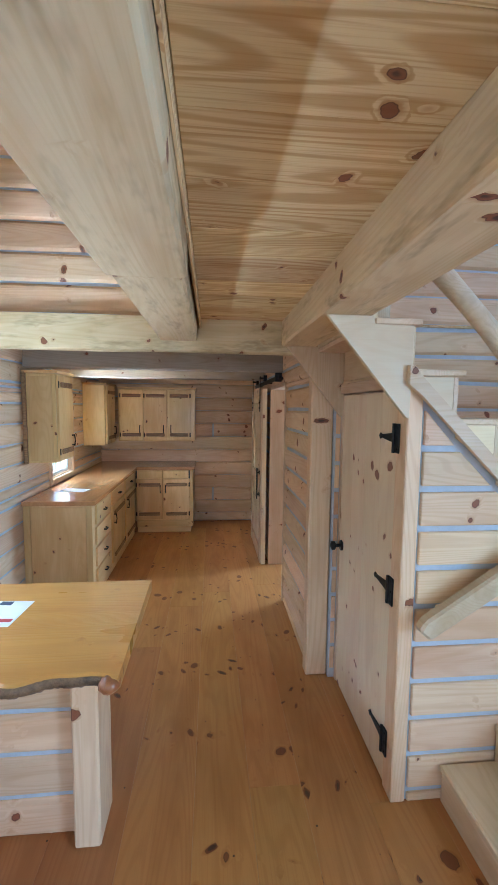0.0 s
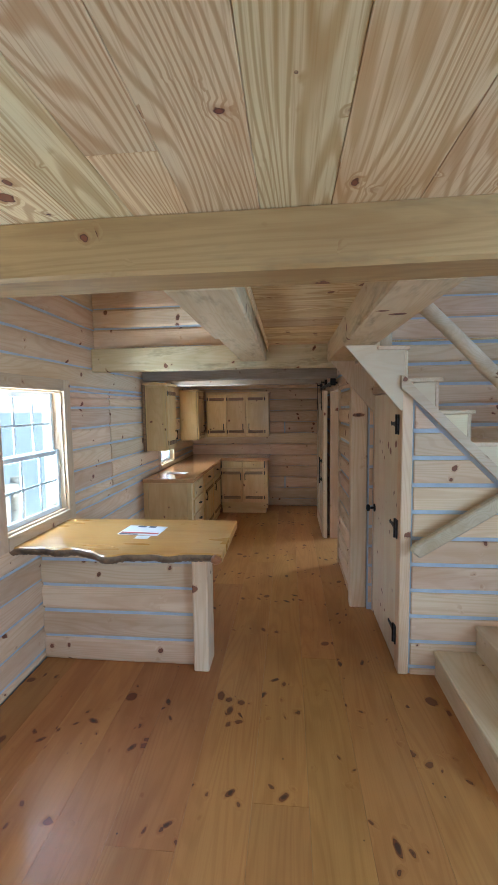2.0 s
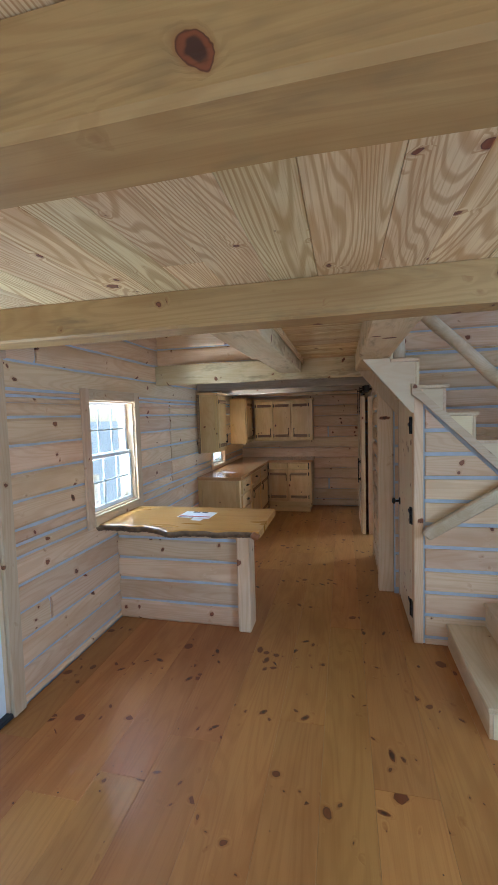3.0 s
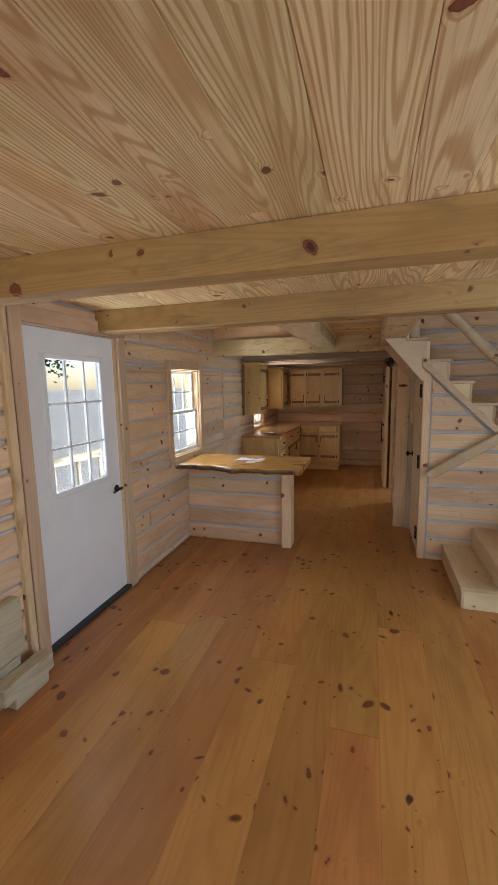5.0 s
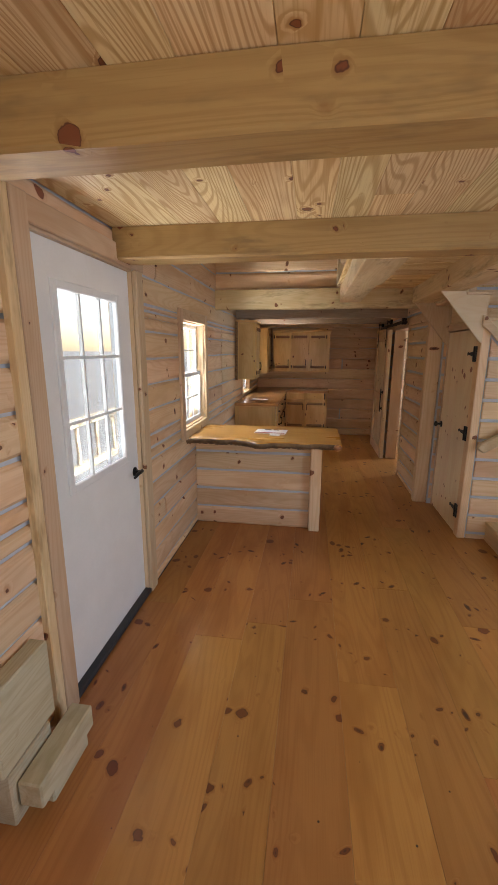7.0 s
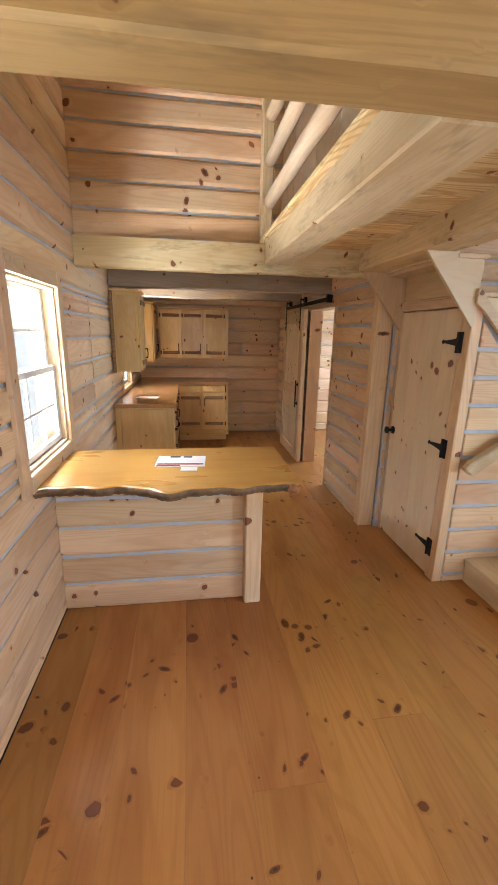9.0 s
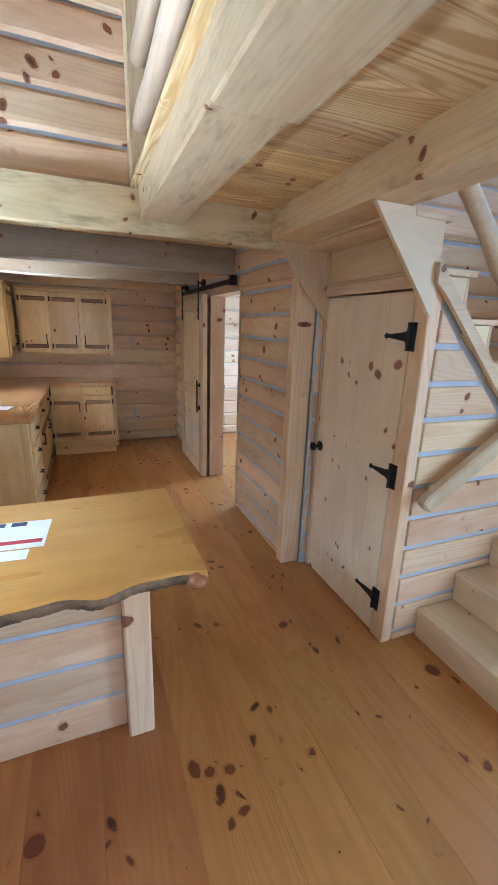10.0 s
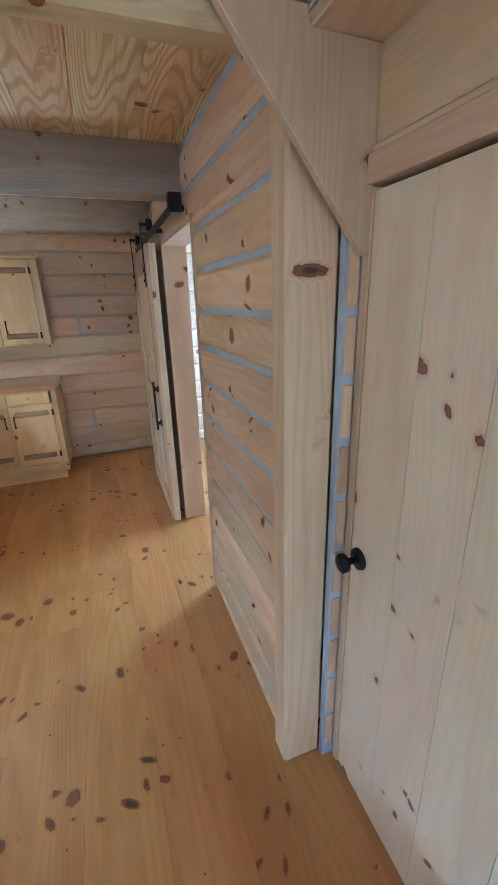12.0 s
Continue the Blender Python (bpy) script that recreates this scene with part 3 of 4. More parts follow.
# breakfast bar ------------------------------------------------------------------------
log_wall("bar_wall", "low squared log wall under the bar top", "x", WEST + 0.002, -0.452, 1.43, 0.12, 0.0, 0.826, 0.165, 0.178, (), 0.022, 5200)
solid("bar_post", box(-0.450, -0.350, 1.37, 1.56, 0.0, 0.825, 0.008), LOG["z"], "square pine post at the bar's open end", "post", "structure")


def live_edge(x):
    u = (x + 1.48) / 1.29
    return 1.125 + 0.030 * math.sin(u * 6.1 + 0.5) - 0.055 * math.exp(-((u - 0.47) / 0.10) ** 2) + 0.012 * math.sin(u * 23) + 0.008 * math.sin(u * 47 + 1) - 0.03 * math.exp(-((u - 0.97) / 0.06) ** 2)


bar = thing("bar_top", (-0.83, 1.48, 0.828), "glossy honey pine slab bar top with live bark edge", "counter")
bm = bmesh.new()
n = 70
x0, x1, yb, zt, zb = -1.495, -0.21, 1.80, 0.880, 0.828
rows = []
for i in range(n + 1):
    x = x0 + (x1 - x0) * i / n
    e = live_edge(x)
    rows.append([bm.verts.new(q) for q in ((x, yb, zb), (x, yb, zt - 0.004), (x, yb - 0.004, zt), (x, e + 0.016, zt), (x, e + 0.006, zt - 0.006), (x, e + 0.03, zb))])
for r0, r1 in zip(rows, rows[1:]):
    for k in range(6):
        bm.faces.new((r0[k], r0[(k + 1) % 6], r1[(k + 1) % 6], r1[k]))
bm.faces.new(rows[0]), bm.faces.new(rows[-1])
part("slab", bm, SLAB, bar)
bm = bmesh.new()
r = random.Random(3)
rows = []
for i in range(n * 2 + 1):
    x = x0 + (x1 - 0.012 - x0) * i / n / 2
    e = live_edge(x)
    j = [r.uniform(-0.004, 0.004) for _ in range(4)]
    rows.append([bm.verts.new(q) for q in ((x, e + 0.012, zt - 0.005), (x, e - 0.002 + j[0], zt - 0.014 + j[1]), (x, e + 0.002 + j[2], zt - 0.034 + j[3]), (x, e + 0.030, zb - 0.004 + j[0]), (x, e + 0.05, zb - 0.001))])
for r0, r1 in zip(rows, rows[1:]):
    for k in range(4):
        bm.faces.new((r0[k], r0[k + 1], r1[k + 1], r1[k]))
part("bark", bm, BARK, bar, "dark rippled bark edge", True)
bm = bmesh.new()
bmesh.ops.create_uvsphere(bm, u_segments=18, v_segments=12, radius=1)
for v in bm.verts:
    k = 1 + 0.12 * noise.noise(v.co * 2.3)
    v.co = Vector((-0.240 + v.co.x * 0.034 * k, 1.116 + v.co.y * 0.036 * k, 0.850 + v.co.z * 0.027 * k))
part("burl", bm, BURL, bar, "reddish sawn knot at the corner", True)

c = thing("flyer", (-0.86, 1.50, 0.9055), "printed paper flyer lying on the bar", "paper")
turn = Matrix.Translation((-0.86, 1.50, 0)) @ Matrix.Rotation(radians(-4), 4, 'Z') @ Matrix.Translation((0.86, -1.50, 0)) @ Matrix.Translation((0.045, 0.03, -0.025))


def sheet(x0, x1, y0, y1, z0, z1):
    bm = box(x0, x1, y0, y1, z0, z1)
    bmesh.ops.transform(bm, matrix=turn, verts=bm.verts)
    return bm


part("sheet", sheet(-1.00, -0.72, 1.40, 1.60, 0.9055, 0.9065), PAPER, c)
part("picture", sheet(-0.93, -0.87, 1.565, 1.595, 0.9066, 0.9072), INK, c)
part("picture", sheet(-0.85, -0.80, 1.565, 1.595, 0.9066, 0.9072), INK, c)
part("print_bar", sheet(-0.99, -0.73, 1.432, 1.456, 0.9066, 0.9072), RED, c)
part("print_bar", sheet(-0.99, -0.86, 1.405, 1.425, 0.9066, 0.9072), INK, c)
c = thing("card", (-0.80, 1.36, 0.9055), "small white card beside the flyer", "paper")
part("sheet", sheet(-0.85, -0.76, 1.33, 1.39, 0.9055, 0.9064), PAPER, c)

# closet under the stairs, its door ------------------------------------------------------
solid("post_a", box(0.672, 0.808, 2.30, 2.388, 0, 2.029, 0.008), LOG["z"], "square pine post at the partition's end", "post", "structure")
solid("log_ends", box(0.8085, 0.90, 2.2765, 2.299, 0.0, 2.028), CHINK, "chinked strip between post and closet door", "wall", "structure")
for k in range(12):
    z = 0.05 + 0.165 * k
    solid("trim_log_end", box(0.818, 0.846, 2.271, 2.298, z + 0.012, min(z + 0.153, 2.0), 0.003), LOG["z"], "squared log end beside the closet door", "log", "structure", group="log ends")
closet = thing("door_2", (0.85, 1.9, 0), "closed pale knotty pine plank closet door", "door", "", "structure")
planks = (1.542, 1.700, 1.885, 2.060, 2.238)
lf = part("door_leaf", box(0.872, 0.893, 1.543, 2.237, 0.016, 1.772), DOORW, closet)
for a, b in zip(planks, planks[1:]):
    part("plank", box(0.850, 0.8715, a + 0.0006, b - 0.0006, 0.015, 1.775, 0.0006), DOORW, lf)
part("jamb", box(0.846, 0.90, 2.241, 2.2700, 0.0, 1.785, 0.003), TRIM["z"], closet)
part("head_trim", box(0.832, 0.90, 1.540, 2.2695, 1.786, 1.842, 0.004), TRIM["y"], closet)
part("head_panel", box(0.852, 0.90, 1.540, 2.2705, 1.843, 2.028, 0.002), PLY, closet, "pale pine panel above the closet door")
for z in (1.58, 0.92, 0.225):
    bm = box(0.838, 0.8455, 1.500, 1.536, z - 0.062, z + 0.062, 0.002)
    rod([(0.836, 1.540, z - 0.062), (0.836, 1.540, z + 0.062)], [0.007, 0.007], 10, bm)
    for dz in (-0.045, 0.0, 0.045):
        rod([(0.838, 1.513, z + dz), (0.835, 1.513, z + dz)], [0.006, 0.004], 8, bm)
    strap = part("hinge", bm, BLACK, closet, "black iron strap hinge")
    poly = [(1.545, z + 0.038), (1.572, z + 0.020), (1.640, z + 0.012), (1.684, z + 0.007), (1.694, z + 0.014), (1.708, z), (1.694, z - 0.014), (1.684, z - 0.007), (1.640, z - 0.012), (1.572, z - 0.020), (1.545, z - 0.038)]
    part("strap", prism(poly, "x", 0.8435, 0.8495), BLACK, strap)
bm = rod([(0.852, 2.200, 0.885), (0.842, 2.200, 0.885)], [0.032, 0.030], 16)
rod([(0.846, 2.200, 0.885), (0.800, 2.200, 0.885)], [0.010, 0.010], 10, bm)
rod([(0.812, 2.200, 0.885), (0.806, 2.200, 0.885), (0.790, 2.200, 0.885), (0.782, 2.200, 0.885)], [0.014, 0.026, 0.027, 0.012], 14, bm)
part("door_knob", bm, BLACK, closet, "black round door knob", True)

# stairs ----------------------------------------------------------------------------------
solid("stair_post", box(0.846, 0.910, 1.446, 1.538, 0, 1.855, 0.005), LOG["z"], "square pine corner post by the stairs", "post", "structure")
RISE, RUN = 0.192, 0.188
stairs = thing("staircase", (1.6, 1.4, 0), "steep pine staircase with box treads over the closet", "stairs")
lx0, lz = 1.07, 0.172
for k in range(4):
    x = lx0 + 0.24 * k
    xe = x + 0.27 if k < 3 else EAST - 0.02
    part("tread", box(x - 0.012, xe, 0.585, 1.442 if k < 3 else 2.30, lz * (k + 1) - 0.03, lz * (k + 1), 0.005), STEP, stairs)
    part("riser", box(x, x + 0.02, 0.60, 1.441, lz * k + (0.001 if k else 0), lz * (k + 1) - 0.031, 0.002), STEP, stairs)
    part("stair_side", box(x + 0.021, x + 0.26 if k < 3 else EAST - 0.02, 0.60, 0.62, lz * k if k == 0 else 0.0, lz * (k + 1) - 0.031), PLY, stairs)
for k in range(7):
    xr = 0.871 + RUN * k
    zt = 2.05 - RISE * k
    part("tread", box(xr - RUN - 0.03 if k else 0.695, xr + 0.014, 1.430, 2.30, zt - 0.025, zt, 0.004), STEP, stairs)
    part("riser", box(xr - 0.022, xr - 0.002, 1.4535, 2.30, zt - RISE + 0.001, zt - 0.026, 0.002), STEP, stairs)
    if k:
        poly = [(xr - RUN - 0.0, zt - 0.027), (xr - 0.023, zt - 0.027), (xr - 0.023, zt - RISE - 0.0), (xr - RUN - 0.0, zt - 0.08)]
        part("tread_side", prism(poly, "y", 1.4535, 1.470), PLY, stairs)
# top boards where the stringers meet the walkway beam
part("bracket", prism([(0.505, 2.056), (0.689, 2.056), (0.692, 2.023), (0.850, 2.023), (0.850, 1.862), (0.8445, 1.86), (0.8445, 1.668), (0.832, 1.668)], "y", 1.430, 1.452, 0.002), PLY, stairs, "pale triangular stringer end")
part("bracket", prism([(0.505, 2.056), (0.689, 2.056), (0.692, 2.023), (0.849, 2.023), (0.849, 1.66), (0.835, 1.65)], "y", 2.245, 2.268, 0.002), TRIM["z"], stairs, "pinkish triangular stringer end")
part("fascia", box(0.6925, 0.712, 1.456, 2.272, 2.0515, 2.25, 0.002), PLY, stairs)
poly = [(0.826, 1.872), (0.848, 1.872), (0.895, 1.815), (2.16, 0.565), (2.16, 0.49), (0.880, 1.758), (0.828, 1.795)]
part("stringer", prism(poly, "y", 1.406, 1.4285, 0.003), TRIM["x"], stairs, "sloping pine stringer board")

# panelled wall below the upper flight: courses end under the stringer
poly = [(0.911, 0.0), (2.05, 0.0), (2.05, 0.65), (0.911, 1.775)]
side = solid("wall_closet_side", prism(poly, "y", 1.462, 1.60), CHINK, "chinked log infill below the stair stringer", "wall", "structure")
zc = [0.0, 0.05] + [0.05 + 0.166 * k for k in range(1, 12)]
for i, (a, b) in enumerate(zip(zc, zc[1:])):
    lo, hi = a + (0.013 if i else 0), b - 0.013
    xa = min(2.05, 0.918 + (1.69 - lo) / 0.988)
    xb = min(2.05, 0.918 + (1.69 - hi) / 0.988)
    if xa < 0.96:
        continue
    q = [(0.922, lo), (xa, lo), (max(xb, 0.926), hi), (0.922, hi)]
    part("log", prism(q, "y", 1.4485, 1.49, 0.004), LOG["x"], side)

rail = thing("stair_handrail", (1.4, 1.42, 0.8), "peeled log handrail along the lower stair flight", "handrail")
part("rail", prism([(0.885, 0.832), (0.935, 0.79), (2.35, 1.70), (2.35, 1.82), (0.91, 0.872)], "y", 1.345, 1.40, 0.010), POLE, rail)
for x in (1.02, 1.7, 2.25):
    z = 0.838 + (x - 0.935) * 0.643
    part("bracket", box(x - 0.02, x + 0.02, 1.401, 1.4475, z - 0.03, z, 0.004), BEAM["y"], rail)
rail = thing("stair_pole", (1.5, 1.6, 1.3), "peeled round log handrail of the upper stair flight", "handrail")
part("rail", pole((0.78, 1.58, 2.53), (2.10, 1.58, 1.20), 0.042, 0.046, 61, 12), POLE, rail, "", True)
part("post", pole((2.10, 1.58, 0.86), (2.10, 1.58, 1.30), 0.045, 0.04, 62, 5), POLE, rail, "", True)
part("post", pole((0.77, 1.58, 2.051), (0.77, 1.58, 2.85), 0.045, 0.045, 63, 6), POLE, rail, "", True)

# loft railing ------------------------------------------------------------------------------
lr = thing("loft_railing", (-0.15, 1.2, 2.246), "peeled log railing along the loft walkway", "railing")
part("newel", box(-0.255, -0.175, 2.255, 2.335, 2.246, 3.35, 0.008), BEAM["z"], lr)
for i, z in enumerate((2.46, 2.71, 2.965, 3.22)):
    part("rail", pole((-0.190, 0.22, z + 0.02), (-0.200, 2.27, z), 0.043, 0.040, 70 + i, 12), POLE, lr, "", True)
part("newel", box(-0.230, -0.150, 0.195, 0.275, 2.246, 3.35, 0.008), BEAM["z"], lr)
lr = thing("stairwell_railing", (0.58, 1.0, 2.251), "crossed peeled log railing beside the stair opening", "railing")
part("rail", pole((0.585, 0.22, 3.1), (0.585, 1.50, 3.1), 0.045, 0.043, 81, 9), POLE, lr, "", True)
part("rail", pole((0.585, 0.22, 2.42), (0.585, 1.50, 2.42), 0.043, 0.043, 82, 9), POLE, lr, "", True)
for i in range(3):
    y = 0.24 + i * 0.42
    part("brace", pole((0.575, y, 2.44), (0.575, y + 0.40, 3.08), 0.034, 0.03, 90 + i, 7), POLE, lr, "", True)
    part("brace", pole((0.597, y + 0.40, 2.44), (0.597, y, 3.08), 0.034, 0.03, 95 + i, 7), POLE, lr, "", True)
for y in (0.20, 1.50):
    part("post", box(0.545, 0.625, y, y + 0.08, 2.251, 3.25, 0.008), BEAM["z"], lr)
ld = thing("door_3", (0.3, 2.36, 2.25), "plain pine plank door up on the loft", "door", "", "structure")
for k in range(4):
    part("plank", box(-0.015 + 0.158 * k, 0.14 + 0.158 * k, 2.37, 2.40, 2.25, 3.69, 0.002), DOORW, ld)
for b in (box(-0.10, -0.021, 2.318, 2.339, 2.25, 3.72, 0.003), box(0.621, 0.70, 2.318, 2.339, 2.25, 3.72, 0.003)):
    part("casing", b, TRIM["z"], ld)

# kitchen ------------------------------------------------------------------------------------


def pull(p, way, parent, length=0.09):
    """A small black bail pull: two feet and a bar. way: the direction it stands off; the bar is upright."""
    w = Vector(way)
    p = Vector(p)
    up = Vector((0, 0, 1))
    bm = rod([p, p + w * 0.022], [0.007, 0.006], 8)
    q = p - up * length
    rod([q, q + w * 0.022], [0.007, 0.006], 8, bm)
    rod([p + w * 0.022 + up * 0.008, p.lerp(q, 0.5) + w * 0.028, q + w * 0.022 - up * 0.008], [0.006, 0.005, 0.006], 8, bm)
    part("handle", bm, BLACK, parent, "black iron pull", True)


def front_y(parent, x0, x1, y, z0, z1, handle=None, battens=True, hinge=1, name="door"):
    """A plank door facing -y with two rough battens, black hinges and a pull."""
    d = part(name, box(x0, x1, y - 0.02, y - 0.001, z0, z1, 0.003), CAB["z"], parent)
    w = x1 - x0
    if battens:
        for z in (z0 + 0.075, z1 - 0.075):
            bm = box(x0 + w * 0.10, x1 - w * 0.10, y - 0.036, y - 0.021, z - 0.023, z + 0.023, 0.010, None, 2)
            part("batten", bm, STRIP, d, "dark rough-edged batten")
    if handle is not None:
        pull((handle, y - 0.021, z0 + 0.20 if z0 > 1 else z1 - 0.09), (0, -1, 0), d)
    hx = x1 - 0.004 if hinge > 0 else x0 + 0.004
    for z in (z0 + 0.075, z1 - 0.075):
        part("hinge", box(hx - 0.008, hx + 0.008, y - 0.026, y - 0.0205, z - 0.028, z + 0.028, 0.002), BLACK, d)
    return d


def front_x(parent, y0, y1, x, z0, z1, handle=None, battens=True, hinge=1, name="door", flat=False):
    """The same, facing +x."""
    d = part(name, box(x + 0.001, x + 0.02, y0, y1, z0, z1, 0.003), CAB["y"] if flat else CAB["z"], parent)
    w = y1 - y0
    if battens:
        for z in (z0 + 0.075, z1 - 0.075):
            part("batten", box(x + 0.021, x + 0.036, y0 + w * 0.10, y1 - w * 0.10, z - 0.023, z + 0.023, 0.010, None, 2), STRIP, d, "dark rough-edged batten")
        hy = y1 - 0.004 if hinge > 0 else y0 + 0.004
        for z in (z0 + 0.075, z1 - 0.075):
            part("hinge", box(x + 0.0205, x + 0.026, hy - 0.008, hy + 0.008, z - 0.028, z + 0.028, 0.002), BLACK, d)
    if handle is not None:
        if flat:
            bm = rod([(x + 0.02, handle - 0.035, (z0 + z1) / 2), (x + 0.042, handle - 0.028, (z0 + z1) / 2 - 0.004), (x + 0.042, handle + 0.028, (z0 + z1) / 2 - 0.004), (x + 0.02, handle + 0.035, (z0 + z1) / 2)], [0.007, 0.007, 0.007, 0.007], 8)
            part("handle", bm, BLACK, d, "black iron pull", True)
        else:
            pull((x + 0.021, handle, z0 + 0.20 if z0 > 1 else z1 - 0.09), (1, 0, 0), d)
    return d


KT = 0.90          # counter height
FX = -0.94         # face of the long run
FY = 5.32           # face of the short run
W = WEST + 0.003
# long run: a bank of drawers, then two door units
u = thing("base_cabinet", (-1.2, 3.7, 0), "honey pine base cabinet with four drawers", "cabinet", "base cabinets")
part("body", box(W, FX, 3.40, 4.00, 0.0, KT - 0.041, 0.003), CAB["z"], u)
part("end_panel", box(W + 0.06, FX - 0.05, 3.392, 3.399, 0.05, KT - 0.06, 0.002), CAB["z"], u)
part("back_stile", box(W, W + 0.055, 3.385, 3.398, 0.0, KT - 0.042, 0.002), CAB["z"], u)
part("face_stile", box(FX - 0.045, FX + 0.004, 3.385, 3.398, 0.0, KT - 0.042, 0.002), CAB["z"], u)
zs = (0.07, 0.27, 0.465, 0.65, 0.845)
for a, b in zip(zs, zs[1:]):
    front_x(u, 3.48, 3.97, FX, a + 0.012, b - 0.012, 3.725, False, 1, "drawer", True)
for y0, y1 in ((4.002, 4.64), (4.642, 5.28)):
    u = thing("base_cabinet", (-1.2, (y0 + y1) / 2, 0), "honey pine base cabinet with a drawer over a battened door", "cabinet", "base cabinets")
    part("body", box(W, FX, y0, y1, 0.0, KT - 0.041, 0.003), CAB["z"], u)
    front_x(u, y0 + 0.03, y1 - 0.03, FX, 0.70, 0.845, (y0 + y1) / 2, False, 1, "drawer", True)
    front_x(u, y0 + 0.03, y1 - 0.03, FX, 0.09, 0.68, y0 + 0.09, True)
u = thing("base_cabinet", (-0.55, 5.6, 0), "honey pine base cabinet with two battened doors", "cabinet", "base cabinets")
part("body", box(FX + 0.03, -0.17, FY, BACK - 0.003, 0.085, KT - 0.041, 0.003), CAB["z"], u)
part("toe_kick", box(FX + 0.03, -0.20, FY + 0.03, BACK - 0.003, 0.0, 0.084), CAB["x"], u)
part("foot_rail", box(FX + 0.03, -0.165, FY - 0.012, FY - 0.001, 0.09, 0.175, 0.003), CAB["x"], u)
for x0, x1, h, hg in ((-0.915, -0.57, -0.60, -1), (-0.56, -0.215, -0.53, 1)):
    front_y(u, x0, x1, FY, 0.19, 0.735, h, True, hg)
    front_y(u, x0, x1, FY, 0.75, 0.845, None, False, hg, "drawer")
poly = [(W, 3.36), (FX + 0.04, 3.36), (FX + 0.04, FY - 0.03), (-0.145, FY - 0.03), (-0.145, BACK - 0.004), (W, BACK - 0.004)]
solid("countertop", prism(poly, "z", KT - 0.04, KT, 0.004), pine("countertop_pine", (0.55, 0.30, 0.11), (0.40, 0.18, 0.05), "y", 0.24, 0.4, 0.6, coat=0.6), "glossy varnished pine worktop in an L shape", "worktop")
c = thing("paper", (-1.2, 3.81, KT), "white sheet of paper lying on the worktop", "paper")
bm = box(-1.33, -1.09, 3.74, 3.88, KT + 0.0005, KT + 0.0018)
bmesh.ops.rotate(bm, verts=bm.verts, cent=(-1.2, 3.81, KT), matrix=Matrix.Rotation(radians(-12), 3, 'Z'))
part("sheet", bm, PAPER, c)

# wall cabinets
u = thing("wall_cabinet", (-1.35, 3.65, 1.17), "honey pine wall cabinet with a battened door", "cabinet", "wall cabinets")
part("body", box(W, -1.235, 3.47, 3.85, 1.21, 1.965, 0.003), CAB["z"], u)
part("end_panel", box(W + 0.045, -1.262, 3.462, 3.469, 1.225, 1.94, 0.002), CAB["z"], u)
part("back_strip", box(W, W + 0.03, 3.44, 3.4695, 1.20, 1.975, 0.004), STRIP, u, "dark rough-edged scribe strip")
part("crown", box(W, -1.205, 3.445, 3.87, 1.966, 1.99, 0.004), CAB["y"], u)
front_x(u, 3.485, 3.835, -1.235, 1.225, 1.95, 3.79, True, -1)
u = thing("wall_cabinet", (-1.35, 5.2, 1.17), "honey pine wall cabinet in the corner with a battened door", "cabinet", "wall cabinets")
part("body", box(W, -1.235, 5.05, 5.57, 1.205, 1.955, 0.003), CAB["z"], u)
part("crown", box(W, -1.21, 5.03, 5.56, 1.956, 1.978, 0.004), CAB["y"], u)
front_x(u, 5.08, 5.50, -1.235, 1.22, 1.94, 5.44, True, 1)
u = thing("wall_cabinet", (-0.68, 5.7, 1.21), "honey pine wall cabinet with three battened doors", "cabinet", "wall cabinets")
part("body", box(-1.19, -0.155, 5.58, BACK - 0.003, 1.215, 1.93, 0.003), CAB["z"], u)
part("crown", box(-1.189, -0.135, 5.54, BACK - 0.003, 1.931, 1.955, 0.004), CAB["x"], u)
for x0, x1, h, hg in ((-1.165, -0.855, -0.90, -1), (-0.845, -0.535, -0.58, -1), (-0.525, -0.215, -0.48, 1)):
    front_y(u, x0, x1, 5.58, 1.23, 1.915, h, True, hg)

# sliding barn door ---------------------------------------------------------------------------
sd = thing("door_4", (0.63, 4.6, 0), "sliding pine barn door on a black rail, half open", "door", "", "structure")
ys = (4.13, 4.36, 4.60, 4.84, 5.08)
back = part("door_leaf", box(0.634, 0.655, 4.13, 5.08, 0.001, 1.895), DOORW, sd)
for a, b in zip(ys, ys[1:]):
    part("plank", box(0.612, 0.6335, a + 0.001, b - 0.001, 0.001, 1.895, 0.002), DOORW, back)
for b, ax in ((box(0.594, 0.6115, 4.131, 4.24, 0.016, 1.893, 0.003), "z"), (box(0.594, 0.6115, 4.97, 5.079, 0.016, 1.893, 0.003), "z"),
              (box(0.595, 0.6115, 4.241, 4.969, 1.74, 1.892, 0.003), "y"), (box(0.595, 0.6115, 4.241, 4.969, 0.017, 0.15, 0.003), "y"),
              (box(0.595, 0.6115, 4.241, 4.969, 0.84, 0.95, 0.003), "y")):
    part("frame_board", b, TRIM[ax], sd)
bm = box(0.583, 0.5935, 4.175, 4.21, 0.74, 0.78, 0.002)
box(0.583, 0.5935, 4.175, 4.21, 0.98, 1.02, 0.002, bm)
box(0.556, 0.570, 4.18, 4.205, 0.71, 1.05, 0.004, bm)
box(0.570, 0.584, 4.185, 4.20, 0.75, 0.77, 0, bm)
box(0.570, 0.584, 4.185, 4.20, 0.99, 1.01, 0, bm)
part("door_handle", bm, BLACK, sd, "black iron pull bar")
part("rail", box(0.640, 0.648, 3.33, 5.15, 1.935, 1.975, 0.002), BLACK, sd, "black flat steel rail")
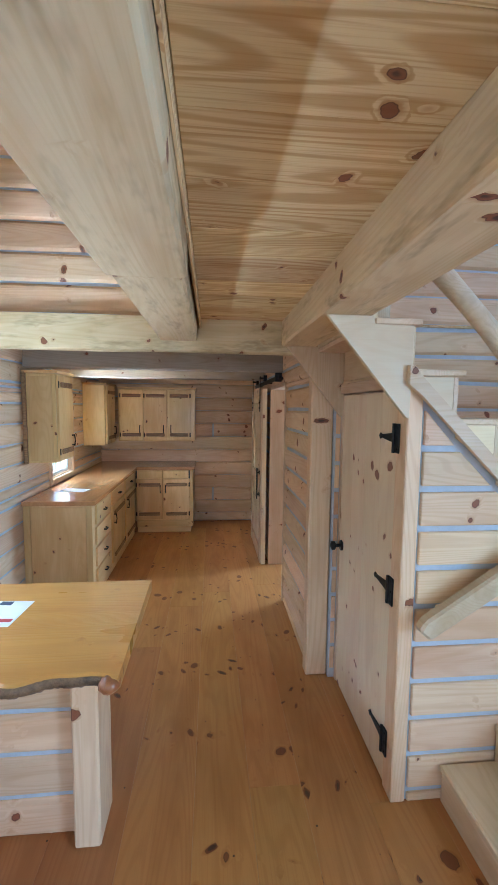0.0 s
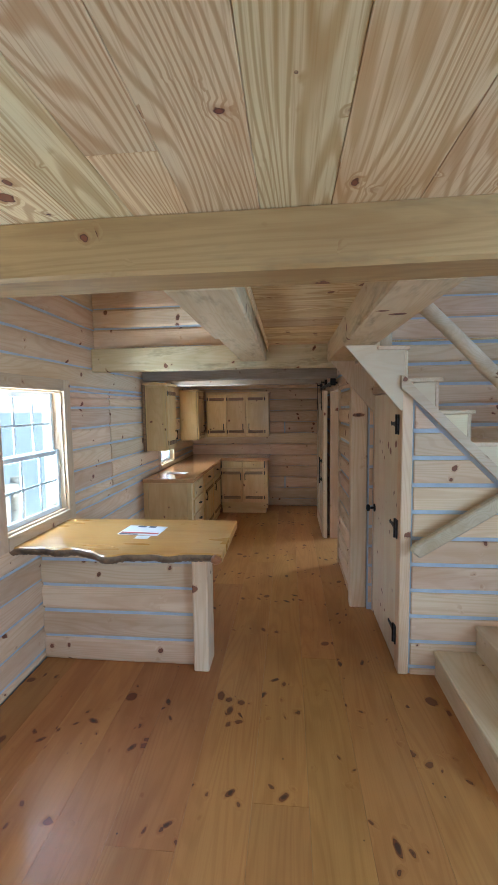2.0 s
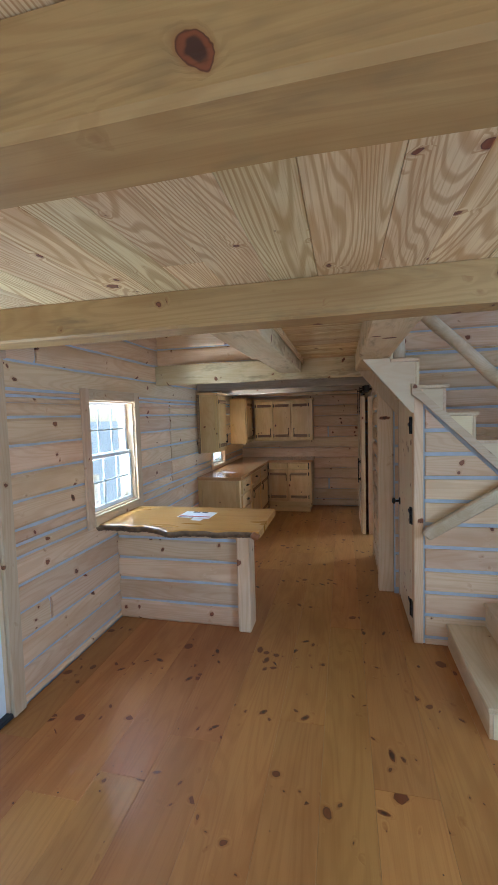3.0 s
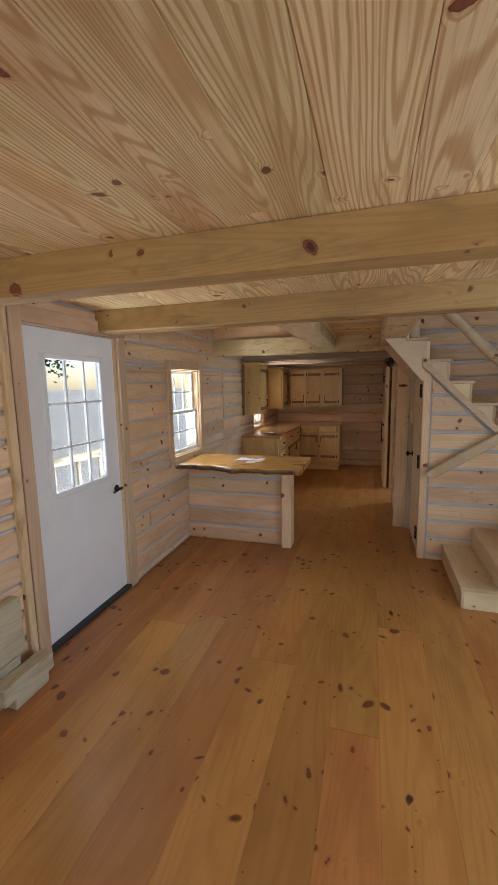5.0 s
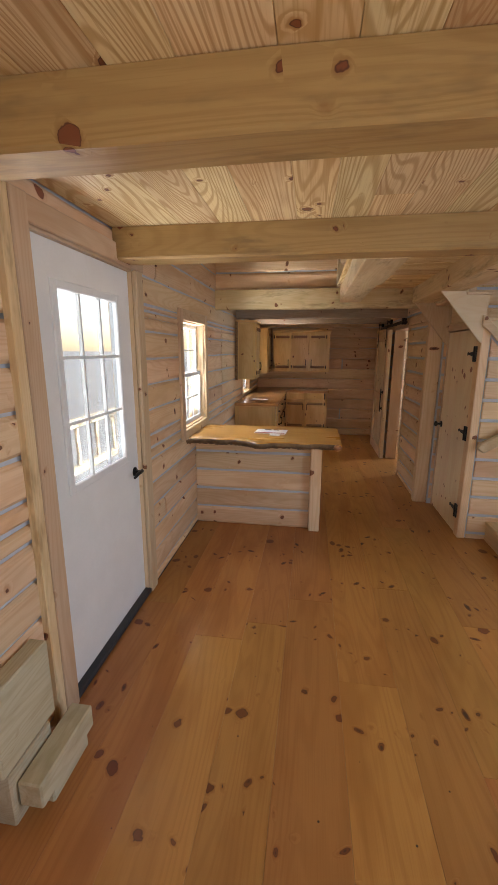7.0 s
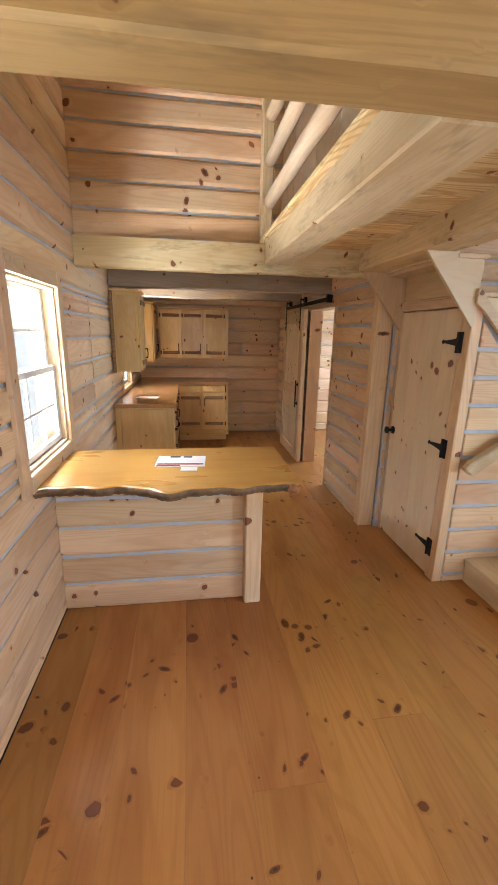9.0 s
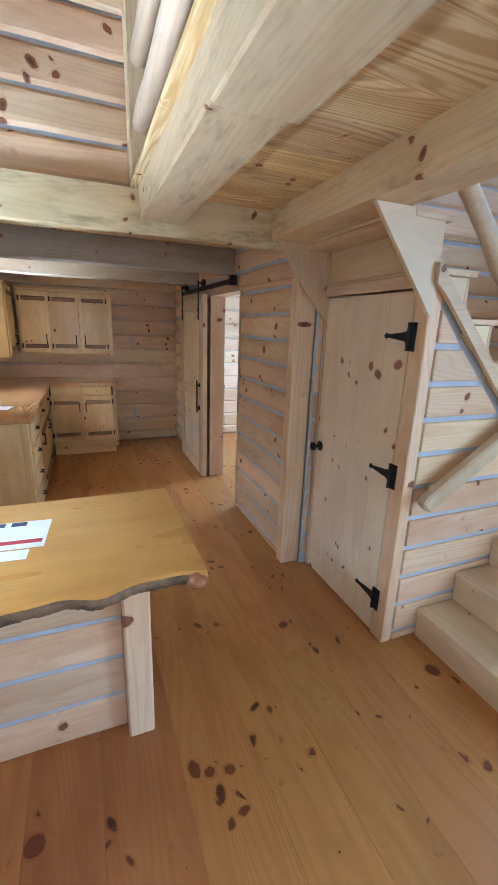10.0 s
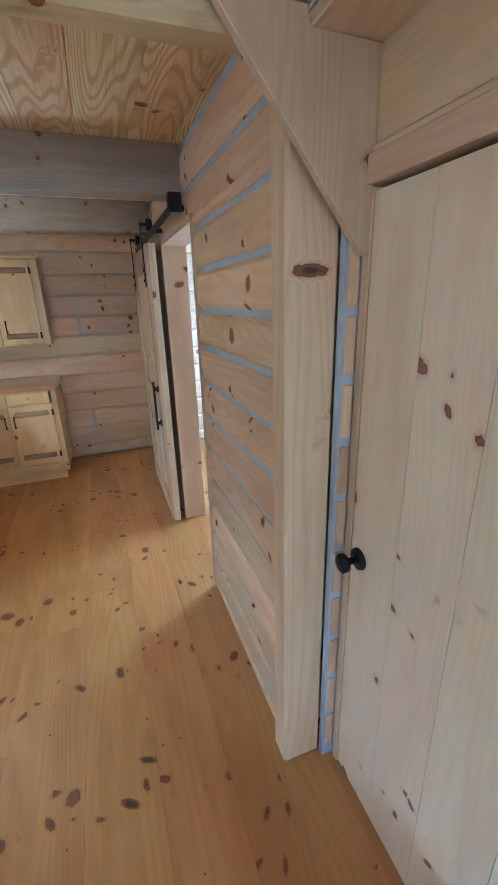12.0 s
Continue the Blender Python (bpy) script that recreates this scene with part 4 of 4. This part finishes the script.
for y in (3.45, 4.1, 4.9):
    part("rail_spacer", rod([(0.648, y, 1.955), (0.6995, y, 1.955)], [0.012, 0.012], 10), BLACK, sd)
for y in (4.24, 4.96):
    bm = box(0.588, 0.5935, y - 0.02, y + 0.02, 1.65, 2.03, 0.002)
    rod([(0.628, y, 2.008), (0.660, y, 2.008)], [0.034, 0.034], 18, bm)
    rod([(0.584, y, 2.008), (0.628, y, 2.008)], [0.010, 0.010], 8, bm)
    for z in (1.69, 1.75):
        rod([(0.588, y, z), (0.580, y, z)], [0.010, 0.008], 8, bm)
    part("hanger", bm, BLACK, sd, "black strap and wheel")
part("rail_stop", box(0.612, 0.668, 3.335, 3.375, 1.92, 1.995, 0.003), BLACK, sd)
for b, ax in ((box(0.692, 0.845, 3.298, 3.322, 0.0, 1.893, 0.002), "z"), (box(0.692, 0.845, 4.136, 4.172, 0.0, 1.893, 0.002), "z"), (box(0.692, 0.845, 3.323, 4.135, 1.881, 1.915, 0.002), "y")):
    part("jamb", b, TRIM[ax], sd)

# outside, seen through the glass -------------------------------------------------------------
pp = thing("porch_post", (-3.1, -0.35, -0.35), "rustic log porch post with branch braces", "post")
part("trunk", pole((-2.9, 0.05, -0.35), (-2.9, 0.05, 2.7), 0.10, 0.085, 31, 9), POLE, pp, "", True)
part("brace", pole((-2.9, 0.05, 1.55), (-2.88, 0.62, 2.25), 0.055, 0.05, 32, 6), POLE, pp, "", True)
part("brace", pole((-2.9, 0.05, 1.55), (-2.88, -0.52, 2.25), 0.055, 0.05, 33, 6), POLE, pp, "", True)
solid("porch_roof", box(-3.2, -1.645, -1.5, 3.3, 2.62, 2.72), SIDING, "board underside of the porch roof", "roof", "structure")
rl = thing("porch_railing", (-2.9, 2.2, -0.35), "log railing along the porch", "railing")
for z in (0.35, 0.85):
    part("rail", pole((-2.9, 0.9, z), (-2.9, 3.2, z), 0.05, 0.05, 34, 7), POLE, rl, "", True)
for k in range(6):
    part("baluster", pole((-2.9, 1.0 + 0.4 * k, 0.33), (-2.9, 1.0 + 0.4 * k, 0.87), 0.025, 0.025, 35 + k, 4), POLE, rl, "", True)
for k in range(2):
    part("post", pole((-2.9, 0.9 + 2.3 * k, -0.35), (-2.9, 0.9 + 2.3 * k, 0.95), 0.07, 0.07, 45 + k, 4), POLE, rl, "", True)
solid("yellow_sign", box(-7.2, -7.15, 2.05, 2.7, -0.35, 0.95, 0.01), YELLOW, "yellow board standing in the yard", "sign")
sh = thing("shed", (-16, 7, -0.35), "pale wooden shed across the yard", "shed")
part("wall", box(-18, -14, 4, 11, -0.35, 2.3), SIDING, sh)
part("roof", prism([(-18.4, 2.3), (-16, 4.0), (-13.6, 2.3)], "y", 3.7, 11.3), SCREEN, sh, "dark gable roof")
part("door", box(-13.999, -13.95, 6.6, 8.4, -0.35, 1.8), WHITE, sh)


def tree(x, y, h, seed):
    r = random.Random(seed)
    t = thing("tree", (x, y, -0.35), "leafy green tree beyond the yard", "tree", "trees beyond the yard")
    bm = rod([(x, y, -0.35), (x + 0.1, y, h * 0.4), (x, y + 0.1, h * 0.85)], [0.22, 0.15, 0.05], 8)
    for k in range(6):
        a = r.uniform(0, math.tau)
        z = h * r.uniform(0.3, 0.7)
        rod([(x, y, z), (x + math.cos(a) * h * 0.22, y + math.sin(a) * h * 0.22, z + h * 0.15)], [0.07, 0.02], 6, bm)
    part("trunk", bm, BARK, t)
    verts, faces = [], []
    for k in range(2600):
        a, b = r.uniform(0, math.tau), r.uniform(-1, 1)
        q = r.uniform(0.35, 1) * (1 + 0.3 * math.sin(3 * a + seed) * math.cos(4 * b))
        c = Vector((x + math.cos(a) * math.sqrt(1 - b * b) * q * h * 0.30, y + math.sin(a) * math.sqrt(1 - b * b) * q * h * 0.30, h * 0.66 + b * q * h * 0.36))
        u = Vector((r.uniform(-1, 1), r.uniform(-1, 1), r.uniform(-1, 1))).normalized() * 0.16
        v = u.orthogonal() * 0.6
        i = len(verts)
        verts += [tuple(c - u - ORIGIN[t]), tuple(c + v - ORIGIN[t]), tuple(c + u - ORIGIN[t]), tuple(c - v - ORIGIN[t])]
        faces.append((i, i + 1, i + 2, i + 3))
    me = bpy.data.meshes.new("crown")
    me.from_pydata(verts, [], faces)
    me.materials.append(LEAF)
    o = new("crown", me)
    o.parent = t
    ORIGIN[o] = ORIGIN[t]


for i, (x, y, h) in enumerate(((-24, 14, 8), (-27, 3, 9), (-22, -6, 7), (-25, 24, 9))):
    tree(x, y, h, 200 + i)

# floor planks -----------------------------------------------------------------------------------
r = random.Random(21)
x = WEST
while x < EAST - 0.02:
    w = min(r.uniform(0.205, 0.285), EAST - x)
    y = REAR - r.uniform(0, 2.5)
    while y < BACK:
        e = min(y + r.uniform(2.2, 3.6), BACK)
        s = max(y, REAR)
        if e - s > 0.02:
            part("plank", box(x + 0.0003, x + w - 0.0003, s + 0.0003, e - 0.0003, -0.0215, r.uniform(-0.0005, 0), 0.0008), FLOOR, floor)
        y = e
    x += w
